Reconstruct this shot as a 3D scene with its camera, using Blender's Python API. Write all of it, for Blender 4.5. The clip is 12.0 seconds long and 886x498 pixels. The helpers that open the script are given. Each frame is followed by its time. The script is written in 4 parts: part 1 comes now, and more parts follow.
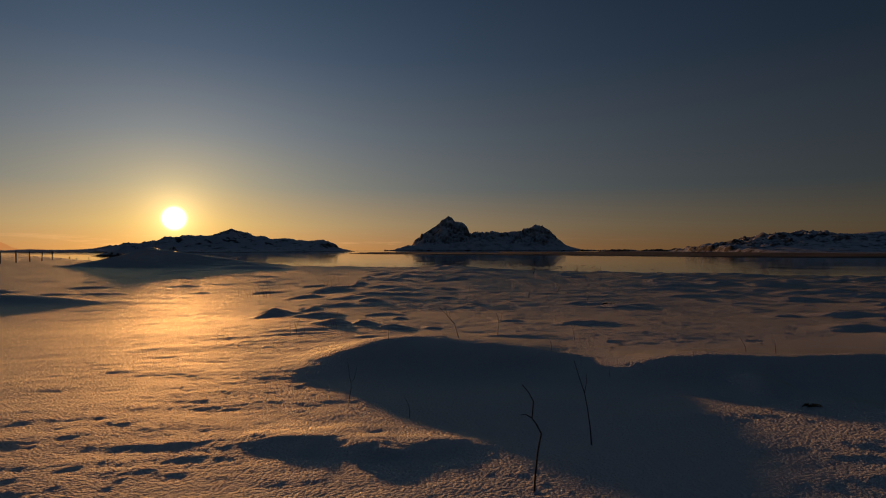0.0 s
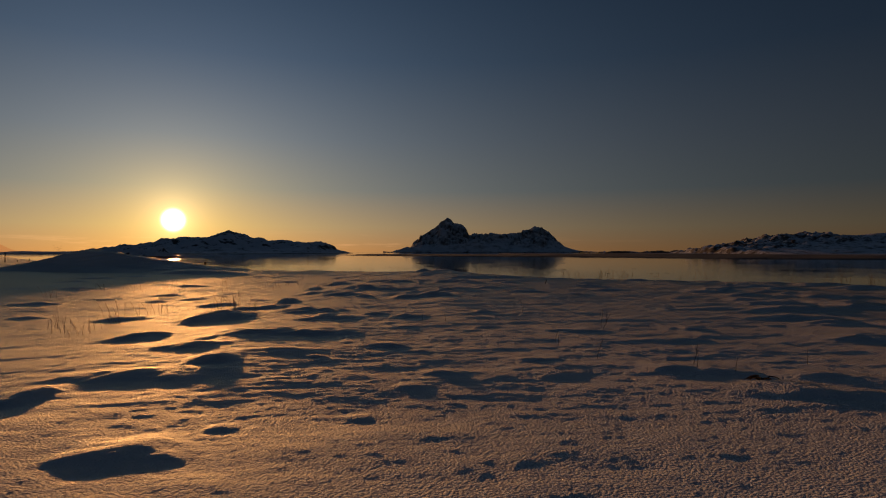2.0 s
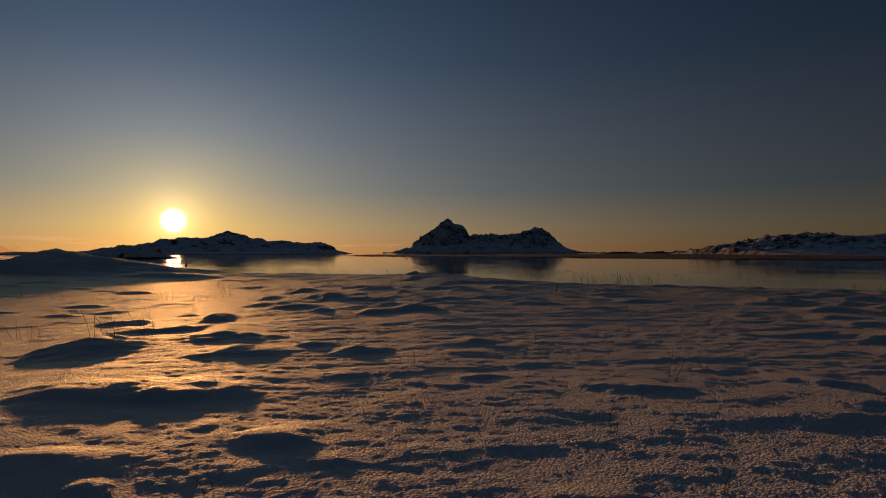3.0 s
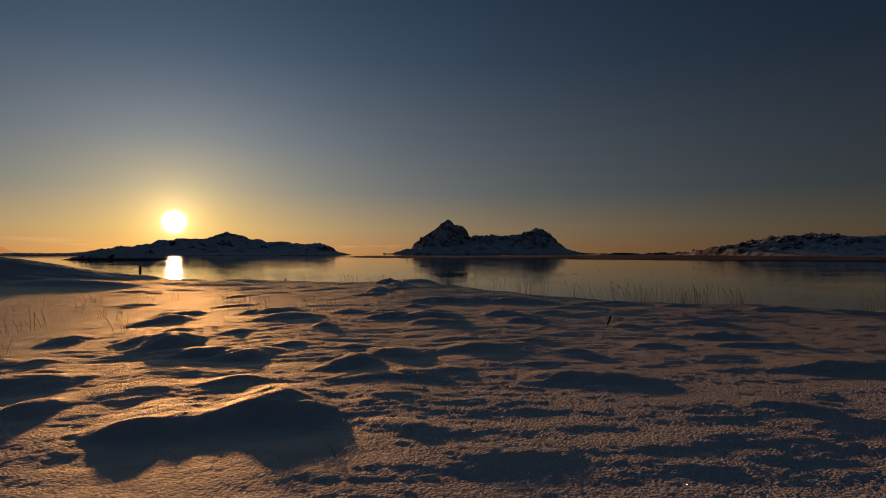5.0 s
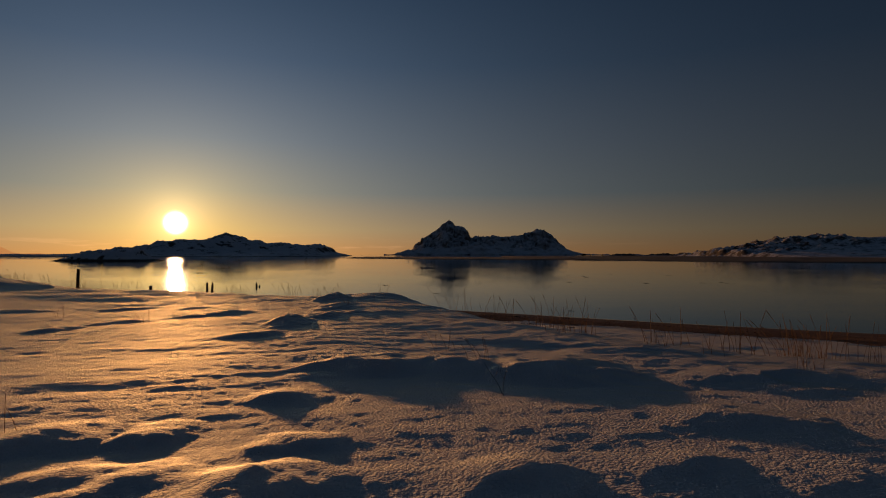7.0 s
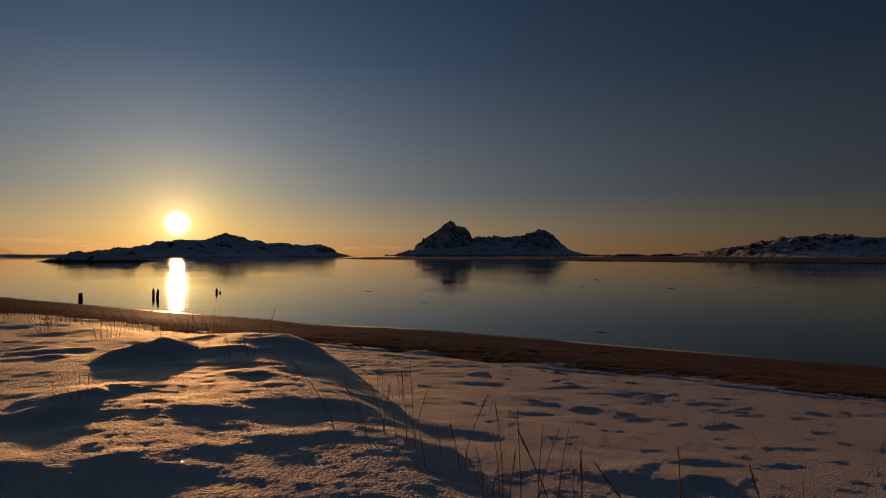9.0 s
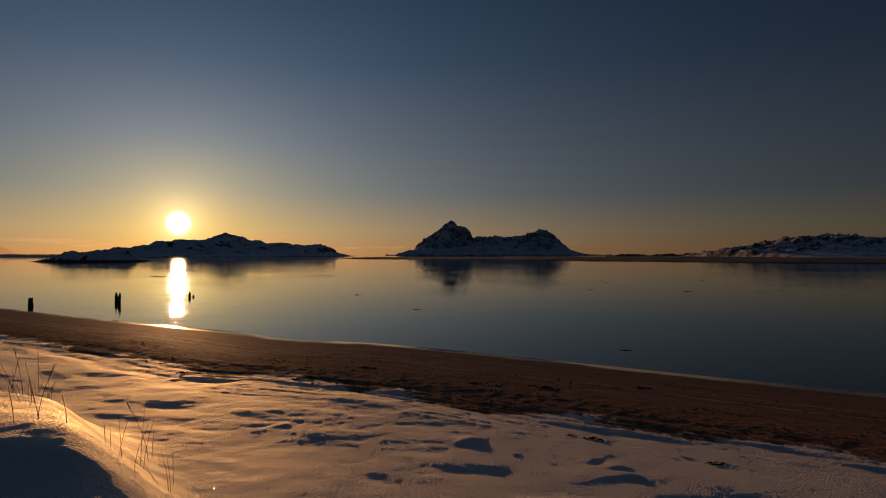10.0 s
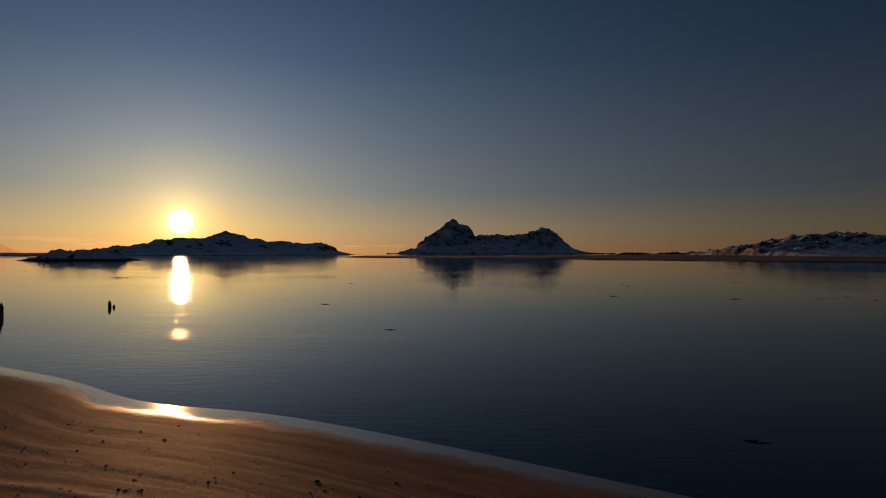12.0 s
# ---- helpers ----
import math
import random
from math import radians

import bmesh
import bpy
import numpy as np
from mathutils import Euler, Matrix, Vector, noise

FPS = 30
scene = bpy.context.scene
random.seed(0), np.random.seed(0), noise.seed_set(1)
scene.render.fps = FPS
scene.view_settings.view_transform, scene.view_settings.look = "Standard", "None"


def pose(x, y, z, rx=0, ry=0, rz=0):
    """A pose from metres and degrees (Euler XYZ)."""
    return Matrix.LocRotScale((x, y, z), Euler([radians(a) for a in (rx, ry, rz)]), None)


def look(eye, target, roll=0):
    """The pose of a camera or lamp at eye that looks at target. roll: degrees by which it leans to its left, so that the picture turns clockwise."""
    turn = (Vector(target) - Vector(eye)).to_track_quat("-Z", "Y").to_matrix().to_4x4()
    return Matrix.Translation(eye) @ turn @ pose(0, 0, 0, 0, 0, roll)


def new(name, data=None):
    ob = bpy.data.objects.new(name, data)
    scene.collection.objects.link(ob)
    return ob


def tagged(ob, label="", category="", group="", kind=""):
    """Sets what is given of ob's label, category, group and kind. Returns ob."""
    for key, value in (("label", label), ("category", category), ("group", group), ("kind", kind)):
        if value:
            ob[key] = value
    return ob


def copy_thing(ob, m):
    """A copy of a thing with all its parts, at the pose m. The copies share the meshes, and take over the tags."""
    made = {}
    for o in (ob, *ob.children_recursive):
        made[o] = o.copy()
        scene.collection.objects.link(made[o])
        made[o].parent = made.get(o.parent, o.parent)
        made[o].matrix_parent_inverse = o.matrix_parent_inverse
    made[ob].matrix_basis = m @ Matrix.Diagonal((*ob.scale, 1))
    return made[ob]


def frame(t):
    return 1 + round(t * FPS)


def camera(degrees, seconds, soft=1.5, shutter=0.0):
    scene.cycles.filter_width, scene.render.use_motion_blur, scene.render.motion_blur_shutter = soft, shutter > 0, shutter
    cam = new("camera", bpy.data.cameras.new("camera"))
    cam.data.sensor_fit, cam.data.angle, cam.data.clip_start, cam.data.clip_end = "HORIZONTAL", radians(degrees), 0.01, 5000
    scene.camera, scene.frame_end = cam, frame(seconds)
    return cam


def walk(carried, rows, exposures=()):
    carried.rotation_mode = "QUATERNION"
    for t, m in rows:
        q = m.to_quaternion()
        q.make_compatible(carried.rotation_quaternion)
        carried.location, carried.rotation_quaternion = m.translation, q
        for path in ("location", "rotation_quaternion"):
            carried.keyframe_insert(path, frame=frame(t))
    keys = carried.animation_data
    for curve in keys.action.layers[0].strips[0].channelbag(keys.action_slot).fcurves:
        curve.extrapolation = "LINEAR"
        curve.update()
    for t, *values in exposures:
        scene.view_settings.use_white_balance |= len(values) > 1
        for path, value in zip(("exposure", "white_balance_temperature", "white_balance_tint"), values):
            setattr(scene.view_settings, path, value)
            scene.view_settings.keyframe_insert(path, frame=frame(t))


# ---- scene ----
cam = camera(73.0, 12.0, soft=1.1)
PATH = [
    (0, pose(0.000, 0.000, 2.350, 90.080, 0, 0.019)),
    (1, pose(0.302, 3.161, 2.331, 90.170, 0, -0.036)),
    (2, pose(0.592, 6.258, 2.318, 90.244, 0, -0.060)),
    (3, pose(0.873, 9.311, 2.309, 90.306, 0, -0.057)),
    (4, pose(1.146, 12.343, 2.305, 90.363, 0, -0.035)),
    (5, pose(1.413, 15.374, 2.305, 90.414, 0, 0.004)),
    (6, pose(1.676, 18.428, 2.309, 90.461, 0, 0.054)),
    (7, pose(1.938, 21.525, 2.315, 90.502, 0, 0.114)),
    (8, pose(2.199, 24.686, 2.324, 90.531, 0, 0.181)),
    (9, pose(2.461, 27.934, 2.334, 90.544, 0, 0.254)),
    (10, pose(2.725, 31.290, 2.347, 90.531, 0, 0.334)),
    (11, pose(2.994, 34.776, 2.360, 90.482, 0, 0.422)),
    (12, pose(3.267, 38.413, 2.374, 90.384, 0, 0.519)),
]
walk(cam, PATH, [(0, 0.0, 6950, 10), (7, 0.0, 6800, 10), (9, -0.03, 6750, 10), (10.5, -0.04, 6600, 10), (11, 0.05, 6600, 10), (12, 0.17, 6500, 10)])

# ---- daylight: a low winter sun and its sky ----
SUN_AZ, SUN_EL = radians(-24.2), radians(2.75)
SUN_DIR = Vector((math.sin(SUN_AZ) * math.cos(SUN_EL), math.cos(SUN_AZ) * math.cos(SUN_EL), math.sin(SUN_EL)))


class Nodes:
    # a small writer of node trees
    def __init__(self, tree):
        self.tree = tree
        tree.nodes.clear()

    def add(self, kind, ins=(), **props):
        n = self.tree.nodes.new(kind)
        for k, v in props.items():
            setattr(n, k, v)
        for k, v in dict(ins).items():
            self.put(n.inputs[k], v)
        return n

    def put(self, sock, v):
        if isinstance(v, bpy.types.NodeSocket):
            self.tree.links.new(v, sock)
        else:
            sock.default_value = v

    def math(self, op, a, b=0.0, c=0.0, clamp=False):
        n = self.add("ShaderNodeMath", {0: a, 1: b, 2: c}, operation=op, use_clamp=clamp)
        return n.outputs[0]

    def noise(self, vec, scale, detail=4.0, rough=0.55):
        n = self.add("ShaderNodeTexNoise", {"Vector": vec, "Scale": scale, "Detail": detail, "Roughness": rough})
        return n.outputs["Fac"]

    def ramp(self, fac, stops):
        n = self.add("ShaderNodeValToRGB", {"Fac": fac})
        e = n.color_ramp.elements
        while len(e) < len(stops):
            e.new(0.5)
        for el, (p, c) in zip(e, stops):
            el.position = p
            el.color = (*c, 1) if len(c) == 3 else c
        return n.outputs["Color"]

    def mix(self, fac, a, b, mode="MIX"):
        n = self.add("ShaderNodeMix", {0: fac, 6: a, 7: b}, data_type="RGBA", blend_type=mode)
        return n.outputs[2]

    def scaled(self, vec, sx, sy, sz):
        return self.add("ShaderNodeMapping", {"Vector": vec, "Scale": (sx, sy, sz)}).outputs[0]


def build_world():
    w = bpy.data.worlds.new("winter_sky")
    scene.world = w
    w.use_nodes = True
    n = Nodes(w.node_tree)
    sky = n.add("ShaderNodeTexSky", sky_type="NISHITA", sun_disc=False, sun_elevation=SUN_EL, sun_rotation=SUN_AZ,
                altitude=0.0, air_density=1.0, dust_density=0.3, ozone_density=3.0)
    way = n.add("ShaderNodeTexCoord").outputs["Generated"]
    dot = n.add("ShaderNodeVectorMath", {0: way, 1: SUN_DIR}, operation="DOT_PRODUCT").outputs["Value"]
    ang = n.math("ARCCOSINE", n.math("MINIMUM", dot, 1.0))
    sep = n.add("ShaderNodeSeparateXYZ", {0: way})
    el = n.math("MAXIMUM", sep.outputs["Z"], 0.0)
    # haze lit by the low sun: colours by height (up to 30 degrees), far from the sun and close to it
    up = n.math("MULTIPLY", el, 2.0, clamp=True)
    cool = n.ramp(up, [(0.0, (1.0, 0.51, 0.23)), (0.08, (0.80, 0.59, 0.38)), (0.20, (0.37, 0.42, 0.45)), (0.36, (0.275, 0.335, 0.41)),
                       (0.60, (0.13, 0.210, 0.330)), (0.85, (0.077, 0.144, 0.255)), (1.0, (0.055, 0.108, 0.19))])
    warm = n.ramp(up, [(0.0, (1.10, 0.44, 0.07)), (0.08, (0.88, 0.53, 0.13)), (0.20, (0.55, 0.44, 0.24)), (0.36, (0.29, 0.32, 0.34)),
                       (0.60, (0.142, 0.20, 0.31)), (0.85, (0.085, 0.142, 0.25)), (1.0, (0.06, 0.108, 0.19))])
    haze = n.mix(n.math("POWER", 2.718, n.math("MULTIPLY", ang, -4.0)), cool, warm)
    fade = n.math("MULTIPLY_ADD", n.math("POWER", 2.718, n.math("DIVIDE", ang, -0.37)), 0.96, 0.042)
    # the sky behind the camera, out of view, brightened to lift the shadows
    back_lift = n.add("ShaderNodeMapRange", {"Value": ang, "From Min": 1.2, "From Max": 2.1, "To Min": 0.0, "To Max": 0.05}, interpolation_type="SMOOTHSTEP").outputs[0]
    fade = n.math("ADD", fade, back_lift)
    haze = n.add("ShaderNodeVectorMath", {0: haze, 3: fade}, operation="SCALE").outputs[0]
    # the sun's disc and the bright air round it
    near = n.math("POWER", 2.718, n.math("DIVIDE", ang, -0.020))
    wide = n.math("POWER", 2.718, n.math("DIVIDE", ang, -0.07))
    disc = n.add("ShaderNodeMapRange", {"Value": ang, "From Min": 0.004, "From Max": 0.021, "To Min": 1.0, "To Max": 0.0},
                 interpolation_type="SMOOTHSTEP").outputs[0]
    glow = n.mix(1.0, n.mix(near, (0, 0, 0, 1), (1.3, 0.95, 0.5, 1)), n.mix(wide, (0, 0, 0, 1), (0.35, 0.24, 0.08, 1)), "ADD")
    glow = n.mix(1.0, glow, n.mix(disc, (0, 0, 0, 1), (6, 5.5, 4, 1)), "ADD")
    # thin low clouds along the horizon
    bank = n.noise(n.scaled(way, 9, 9, 130), 1.0, 5, 0.6)
    band = n.add("ShaderNodeMapRange", {"Value": el, "From Min": 0.006, "From Max": 0.034, "To Min": 1.0, "To Max": 0.0}).outputs[0]
    cloud = n.math("MULTIPLY", n.math("MULTIPLY", n.math("SUBTRACT", bank, 0.55), 5.0, clamp=True), band)
    side = n.add("ShaderNodeMapRange", {"Value": ang, "From Min": 0.05, "From Max": 0.8, "To Min": 1.0, "To Max": 0.0}).outputs[0]
    cloud = n.math("MULTIPLY", cloud, side)
    total = n.mix(1.0, haze, glow, "ADD")
    total = n.mix(1.0, total, n.mix(cloud, (0, 0, 0, 1), (0.42, 0.20, 0.10, 1)), "ADD")
    total = n.add("ShaderNodeVectorMath", {0: total, 3: SKY_HAZE / 0.05}, operation="SCALE").outputs[0]
    both = n.mix(1.0, n.mix(1.0, sky.outputs[0], (0.045, 0.09, 0.15, 1), "MULTIPLY"), total, "ADD")
    bg = n.add("ShaderNodeBackground", {"Color": both, "Strength": 0.05})
    n.add("ShaderNodeOutputWorld", {"Surface": bg.outputs[0]})


SKY_HAZE = 0.93
build_world()
sun_data = bpy.data.lights.new("sun", "SUN")
sun_data.energy, sun_data.angle, sun_data.color = 1.36, radians(1.1), (1.0, 0.465, 0.19)
sun = new("sun", sun_data)
sun.matrix_world = look(SUN_DIR * 100, (0, 0, 0))


# ---- numbers for relief ----
def lattice(ix, iy, seed):
    h = (ix.astype(np.int64) * 374761393 + iy.astype(np.int64) * 668265263 + seed * 1442695041) & 0x7FFFFFFF
    h = ((h ^ (h >> 13)) * 1274126177) & 0x7FFFFFFF
    h = ((h ^ (h >> 16)) * 2246822519) & 0x7FFFFFFF
    return (h ^ (h >> 15)) % 65536 / 32767.5 - 1.0


def value_noise(x, y, seed=0):
    ix, iy = np.floor(x), np.floor(y)
    fx, fy = x - ix, y - iy
    fx, fy = fx ** 3 * (fx * (6 * fx - 15) + 10), fy ** 3 * (fy * (6 * fy - 15) + 10)
    a, b = lattice(ix, iy, seed), lattice(ix + 1, iy, seed)
    c, d = lattice(ix, iy + 1, seed), lattice(ix + 1, iy + 1, seed)
    return (a * (1 - fx) + b * fx) * (1 - fy) + (c * (1 - fx) + d * fx) * fy


def fbm(x, y, octaves=4, seed=0, gain=0.5):
    out, amp = np.zeros(np.broadcast(x, y).shape), 1.0
    for k in range(octaves):
        out = out + amp * value_noise(x * 2 ** k + 17.3 * k, y * 2 ** k - 9.1 * k, seed + k)
        amp *= gain
    return out


def smooth(a, b, v):
    t = np.clip((v - a) / (b - a), 0, 1)
    return t * t * (3 - 2 * t)


def grid_mesh(name, X, Y, Z, material, layers=None):
    # a sheet of quads over the rows and columns of X, Y, Z
    r, c = Z.shape
    me = bpy.data.meshes.new(name)
    co = np.stack([X, Y, Z], -1).reshape(-1, 3).astype(np.float32)
    i = np.arange(r * c).reshape(r, c)
    q = np.stack([i[:-1, :-1], i[:-1, 1:], i[1:, 1:], i[1:, :-1]], -1).reshape(-1, 4)
    me.vertices.add(len(co))
    me.vertices.foreach_set("co", co.ravel())
    me.loops.add(q.size)
    me.loops.foreach_set("vertex_index", q.ravel().astype(np.int32))
    me.polygons.add(len(q))
    me.polygons.foreach_set("loop_start", np.arange(0, q.size, 4, dtype=np.int32))
    me.polygons.foreach_set("use_smooth", np.ones(len(q), dtype=bool))
    for key, val in (layers or {}).items():
        at = me.attributes.new(key, "FLOAT", "POINT")
        at.data.foreach_set("value", val.astype(np.float32).ravel())
    me.update(calc_edges=True)
    me.validate()
    me.materials.append(material)
    return me


# ---- materials ----
def material(name):
    m = bpy.data.materials.new(name)
    m.use_nodes = True
    return m, Nodes(m.node_tree)


def finish(n, shader):
    n.add("ShaderNodeOutputMaterial", {"Surface": shader})


def snow_and_sand():
    m, n = material("snow_and_sand")
    m.cycles.use_bump_map_correction = False
    pos = n.add("ShaderNodeNewGeometry").outputs["Position"]
    cover = n.add("ShaderNodeAttribute", attribute_name="snow").outputs["Fac"]
    wet = n.add("ShaderNodeAttribute", attribute_name="wet").outputs["Fac"]
    u = n.add("ShaderNodeAttribute", attribute_name="inland").outputs["Fac"]
    # snow: crusty grain over soft drifts
    grain = n.noise(pos, 95.0, 3, 0.6)
    bead = n.add("ShaderNodeTexVoronoi", {"Vector": pos, "Scale": 62.0, "Randomness": 1.0}, feature="F1").outputs["Distance"]
    crust = n.math("ADD", n.math("MULTIPLY", bead, -0.75), n.noise(pos, 38.0, 3, 0.6))
    patchy = n.add("ShaderNodeMapRange", {"Value": n.noise(pos, 1.3, 3, 0.5), "From Min": 0.35, "From Max": 0.65, "To Min": 0.75, "To Max": 1.0}).outputs[0]
    bump = n.add("ShaderNodeBump", {"Height": grain, "Strength": patchy, "Distance": 0.010})
    bump = n.add("ShaderNodeBump", {"Height": crust, "Strength": 1.0, "Distance": 0.013, "Normal": bump.outputs[0]})
    furrow = n.noise(n.scaled(pos, 0.8, 1.2, 1), 14.0, 3, 0.6)
    bump = n.add("ShaderNodeBump", {"Height": furrow, "Strength": 1.0, "Distance": 0.003, "Normal": bump.outputs[0]})
    tone = n.ramp(n.noise(pos, 0.8, 4), [(0.3, (0.80, 0.82, 0.86)), (0.7, (0.88, 0.89, 0.91))])
    snow = n.add("ShaderNodeBsdfPrincipled", {"Base Color": tone, "Roughness": 0.7, "IOR": 1.31, "Specular IOR Level": 0.2,
                                              "Normal": bump.outputs[0]})
    # here and there a flat crystal that flashes
    flake = n.add("ShaderNodeTexVoronoi", {"Vector": pos, "Scale": 420.0}, feature="F1")
    toss = n.add("ShaderNodeVectorMath", {0: flake.outputs["Color"], 1: (0.5, 0.5, 0.05)}, operation="SUBTRACT").outputs[0]
    toss = n.add("ShaderNodeVectorMath", {0: toss}, operation="NORMALIZE").outputs[0]
    rare = n.math("GREATER_THAN", n.add("ShaderNodeTexWhiteNoise", {0: flake.outputs["Position"]}, noise_dimensions="3D").outputs["Value"], 0.982)
    glint = n.add("ShaderNodeBsdfGlossy", {"Color": (0.9, 0.9, 0.9, 1), "Roughness": 0.12, "Normal": toss})
    snow = n.add("ShaderNodeMixShader", {0: n.math("MULTIPLY", rare, 0.5), 1: snow.outputs[0], 2: glint.outputs[0]})
    # golden glow towards the sun: warm-tinted gloss, stretched across the sun's heading
    graze = n.math("MULTIPLY_ADD", n.math("POWER", n.add("ShaderNodeLayerWeight", {"Blend": 0.5}).outputs["Facing"], 8.0), 0.97, 0.028)
    # wind holds the way shadows fall, away from the sun
    wind = n.add("ShaderNodeCombineXYZ", {0: 0.41, 1: -0.91}).outputs[0]
    facet = n.add("ShaderNodeBump", {"Height": crust, "Strength": 1.0, "Distance": 0.0045})
    facet = n.add("ShaderNodeBump", {"Height": grain, "Strength": patchy, "Distance": 0.0025, "Normal": facet.outputs[0]})
    ahead = n.add("ShaderNodeBsdfAnisotropic", {"Color": (0.95, 0.90, 0.68, 1), "Roughness": 0.55, "Anisotropy": 0.45, "Tangent": wind, "Normal": facet.outputs[0]})
    snow = n.add("ShaderNodeMixShader", {0: graze, 1: snow.outputs[0], 2: ahead.outputs[0]})
    # sand: damp, streaked along the shore, mirror-wet at the water's edge
    along = n.add("ShaderNodeCombineXYZ", {"X": n.math("MULTIPLY", n.add("ShaderNodeSeparateXYZ", {0: pos}).outputs["X"], 0.4), "Y": u}).outputs[0]
    streak = n.noise(along, 3.2, 6, 0.62)
    speck = n.noise(pos, 40.0, 3, 0.6)
    dry = n.ramp(streak, [(0.30, (0.22, 0.138, 0.092)), (0.5, (0.29, 0.186, 0.128)), (0.72, (0.36, 0.240, 0.172))])
    dry = n.mix(n.math("MULTIPLY", n.math("SUBTRACT", speck, 0.55), 3.0, clamp=True), dry, (0.030, 0.020, 0.014, 1))
    # rotting weed trodden into the upper beach
    high = n.add("ShaderNodeMapRange", {"Value": n.math("ADD", u, n.math("MULTIPLY", n.noise(pos, 1.1, 3, 0.6), 1.6)), "From Min": 4.2, "From Max": 5.4}).outputs[0]
    clod = n.add("ShaderNodeMapRange", {"Value": n.noise(pos, 7.0, 5, 0.68), "From Min": 0.46, "From Max": 0.58}).outputs[0]
    dry = n.mix(n.math("MULTIPLY", n.math("MULTIPLY", high, clod), 0.28), dry, (0.060, 0.036, 0.025, 1))
    # pale salt lines left by the tide
    wob = n.math("ADD", n.math("MULTIPLY", n.noise(pos, 0.5, 2, 0.5), 0.45), n.math("MULTIPLY", n.noise(pos, 4.0, 4, 0.6), 0.22))
    for at, width, weight in ((3.63, 0.09, 1.0), (3.0, 0.045, 0.9), (2.1, 0.03, 0.6), (3.25, 0.03, 0.7), (4.1, 0.03, 0.6)):
        line = n.math("ABSOLUTE", n.math("SUBTRACT", n.math("ADD", u, wob), at))
        line = n.add("ShaderNodeMapRange", {"Value": line, "From Min": 0.0, "From Max": width, "To Min": 1.0, "To Max": 0.0}).outputs[0]
        line = n.math("MULTIPLY", line, n.math("MULTIPLY", n.math("SUBTRACT", n.noise(pos, 8.0, 4, 0.7), 0.34), 5.0, clamp=True))
        dry = n.mix(n.math("MULTIPLY", line, 0.9 * weight), dry, (0.62, 0.50, 0.42, 1))
    damp = n.mix(1.0, dry, (0.5, 0.5, 0.55, 1), "MULTIPLY")
    col = n.mix(wet, dry, damp)
    pits = n.noise(pos, 30.0, 5, 0.7)
    ruts = n.noise(along, 14.0, 3, 0.5)
    keep = n.math("SUBTRACT", 1.0, n.math("MULTIPLY", wet, 0.97))
    sbump = n.add("ShaderNodeBump", {"Height": pits, "Strength": keep, "Distance": 0.0065})
    sbump = n.add("ShaderNodeBump", {"Height": ruts, "Strength": keep, "Distance": 0.0007, "Normal": sbump.outputs[0]})
    sbump = n.add("ShaderNodeBump", {"Height": clod, "Strength": high, "Distance": 0.009, "Normal": sbump.outputs[0]})
    rough = n.math("SUBTRACT", 0.7, n.math("MULTIPLY", wet, 0.6))
    sand = n.add("ShaderNodeBsdfPrincipled", {"Base Color": col, "Roughness": rough, "Specular IOR Level": n.math("MULTIPLY_ADD", wet, 0.45, 0.03), "Normal": sbump.outputs[0]})
    edge = n.math("ADD", cover, n.math("MULTIPLY", n.math("SUBTRACT", n.noise(pos, 7.0, 5, 0.65), 0.5), 0.9))
    fac = n.add("ShaderNodeMapRange", {"Value": edge, "From Min": 0.42, "From Max": 0.58}, interpolation_type="SMOOTHSTEP").outputs[0]
    mix = n.add("ShaderNodeMixShader", {0: fac, 1: sand.outputs[0], 2: snow.outputs[0]})
    finish(n, mix.outputs[0])
    return m


def plain(name, low, high, scale, rough=0.8, bump=0.3, spec=0.3):
    # one substance in two tones, with a little relief
    m, n = material(name)
    pos = n.add("ShaderNodeTexCoord").outputs["Object"]
    mottle = n.noise(pos, scale, 5, 0.6)
    b = n.add("ShaderNodeBump", {"Height": n.noise(pos, scale * 3, 4, 0.6), "Strength": bump, "Distance": 0.01})
    p = n.add("ShaderNodeBsdfPrincipled", {"Base Color": n.ramp(mottle, [(0.3, low), (0.7, high)]), "Roughness": rough,
                                           "Specular IOR Level": spec, "Normal": b.outputs[0]})
    finish(n, p.outputs[0])
    return m


def dry_grass(name, low, high, scale):
    # thin withered blades that let the low light through
    m, n = material(name)
    pos = n.add("ShaderNodeTexCoord").outputs["Object"]
    tone = n.ramp(n.noise(pos, scale, 5, 0.6), [(0.3, low), (0.7, high)])
    p = n.add("ShaderNodeBsdfPrincipled", {"Base Color": tone, "Roughness": 0.75, "Specular IOR Level": 0.3})
    t = n.add("ShaderNodeBsdfTranslucent", {"Color": tone})
    mix = n.add("ShaderNodeMixShader", {0: 0.5, 1: p.outputs[0], 2: t.outputs[0]})
    finish(n, mix.outputs[0])
    return m


def haze_glow():
    # far mountains whose sunlit haze is put in as an even orange glow
    m, n = material("haze_glow")
    e = n.add("ShaderNodeEmission", {"Color": (0.72, 0.30, 0.10, 1), "Strength": 0.75})
    finish(n, e.outputs[0])
    return m


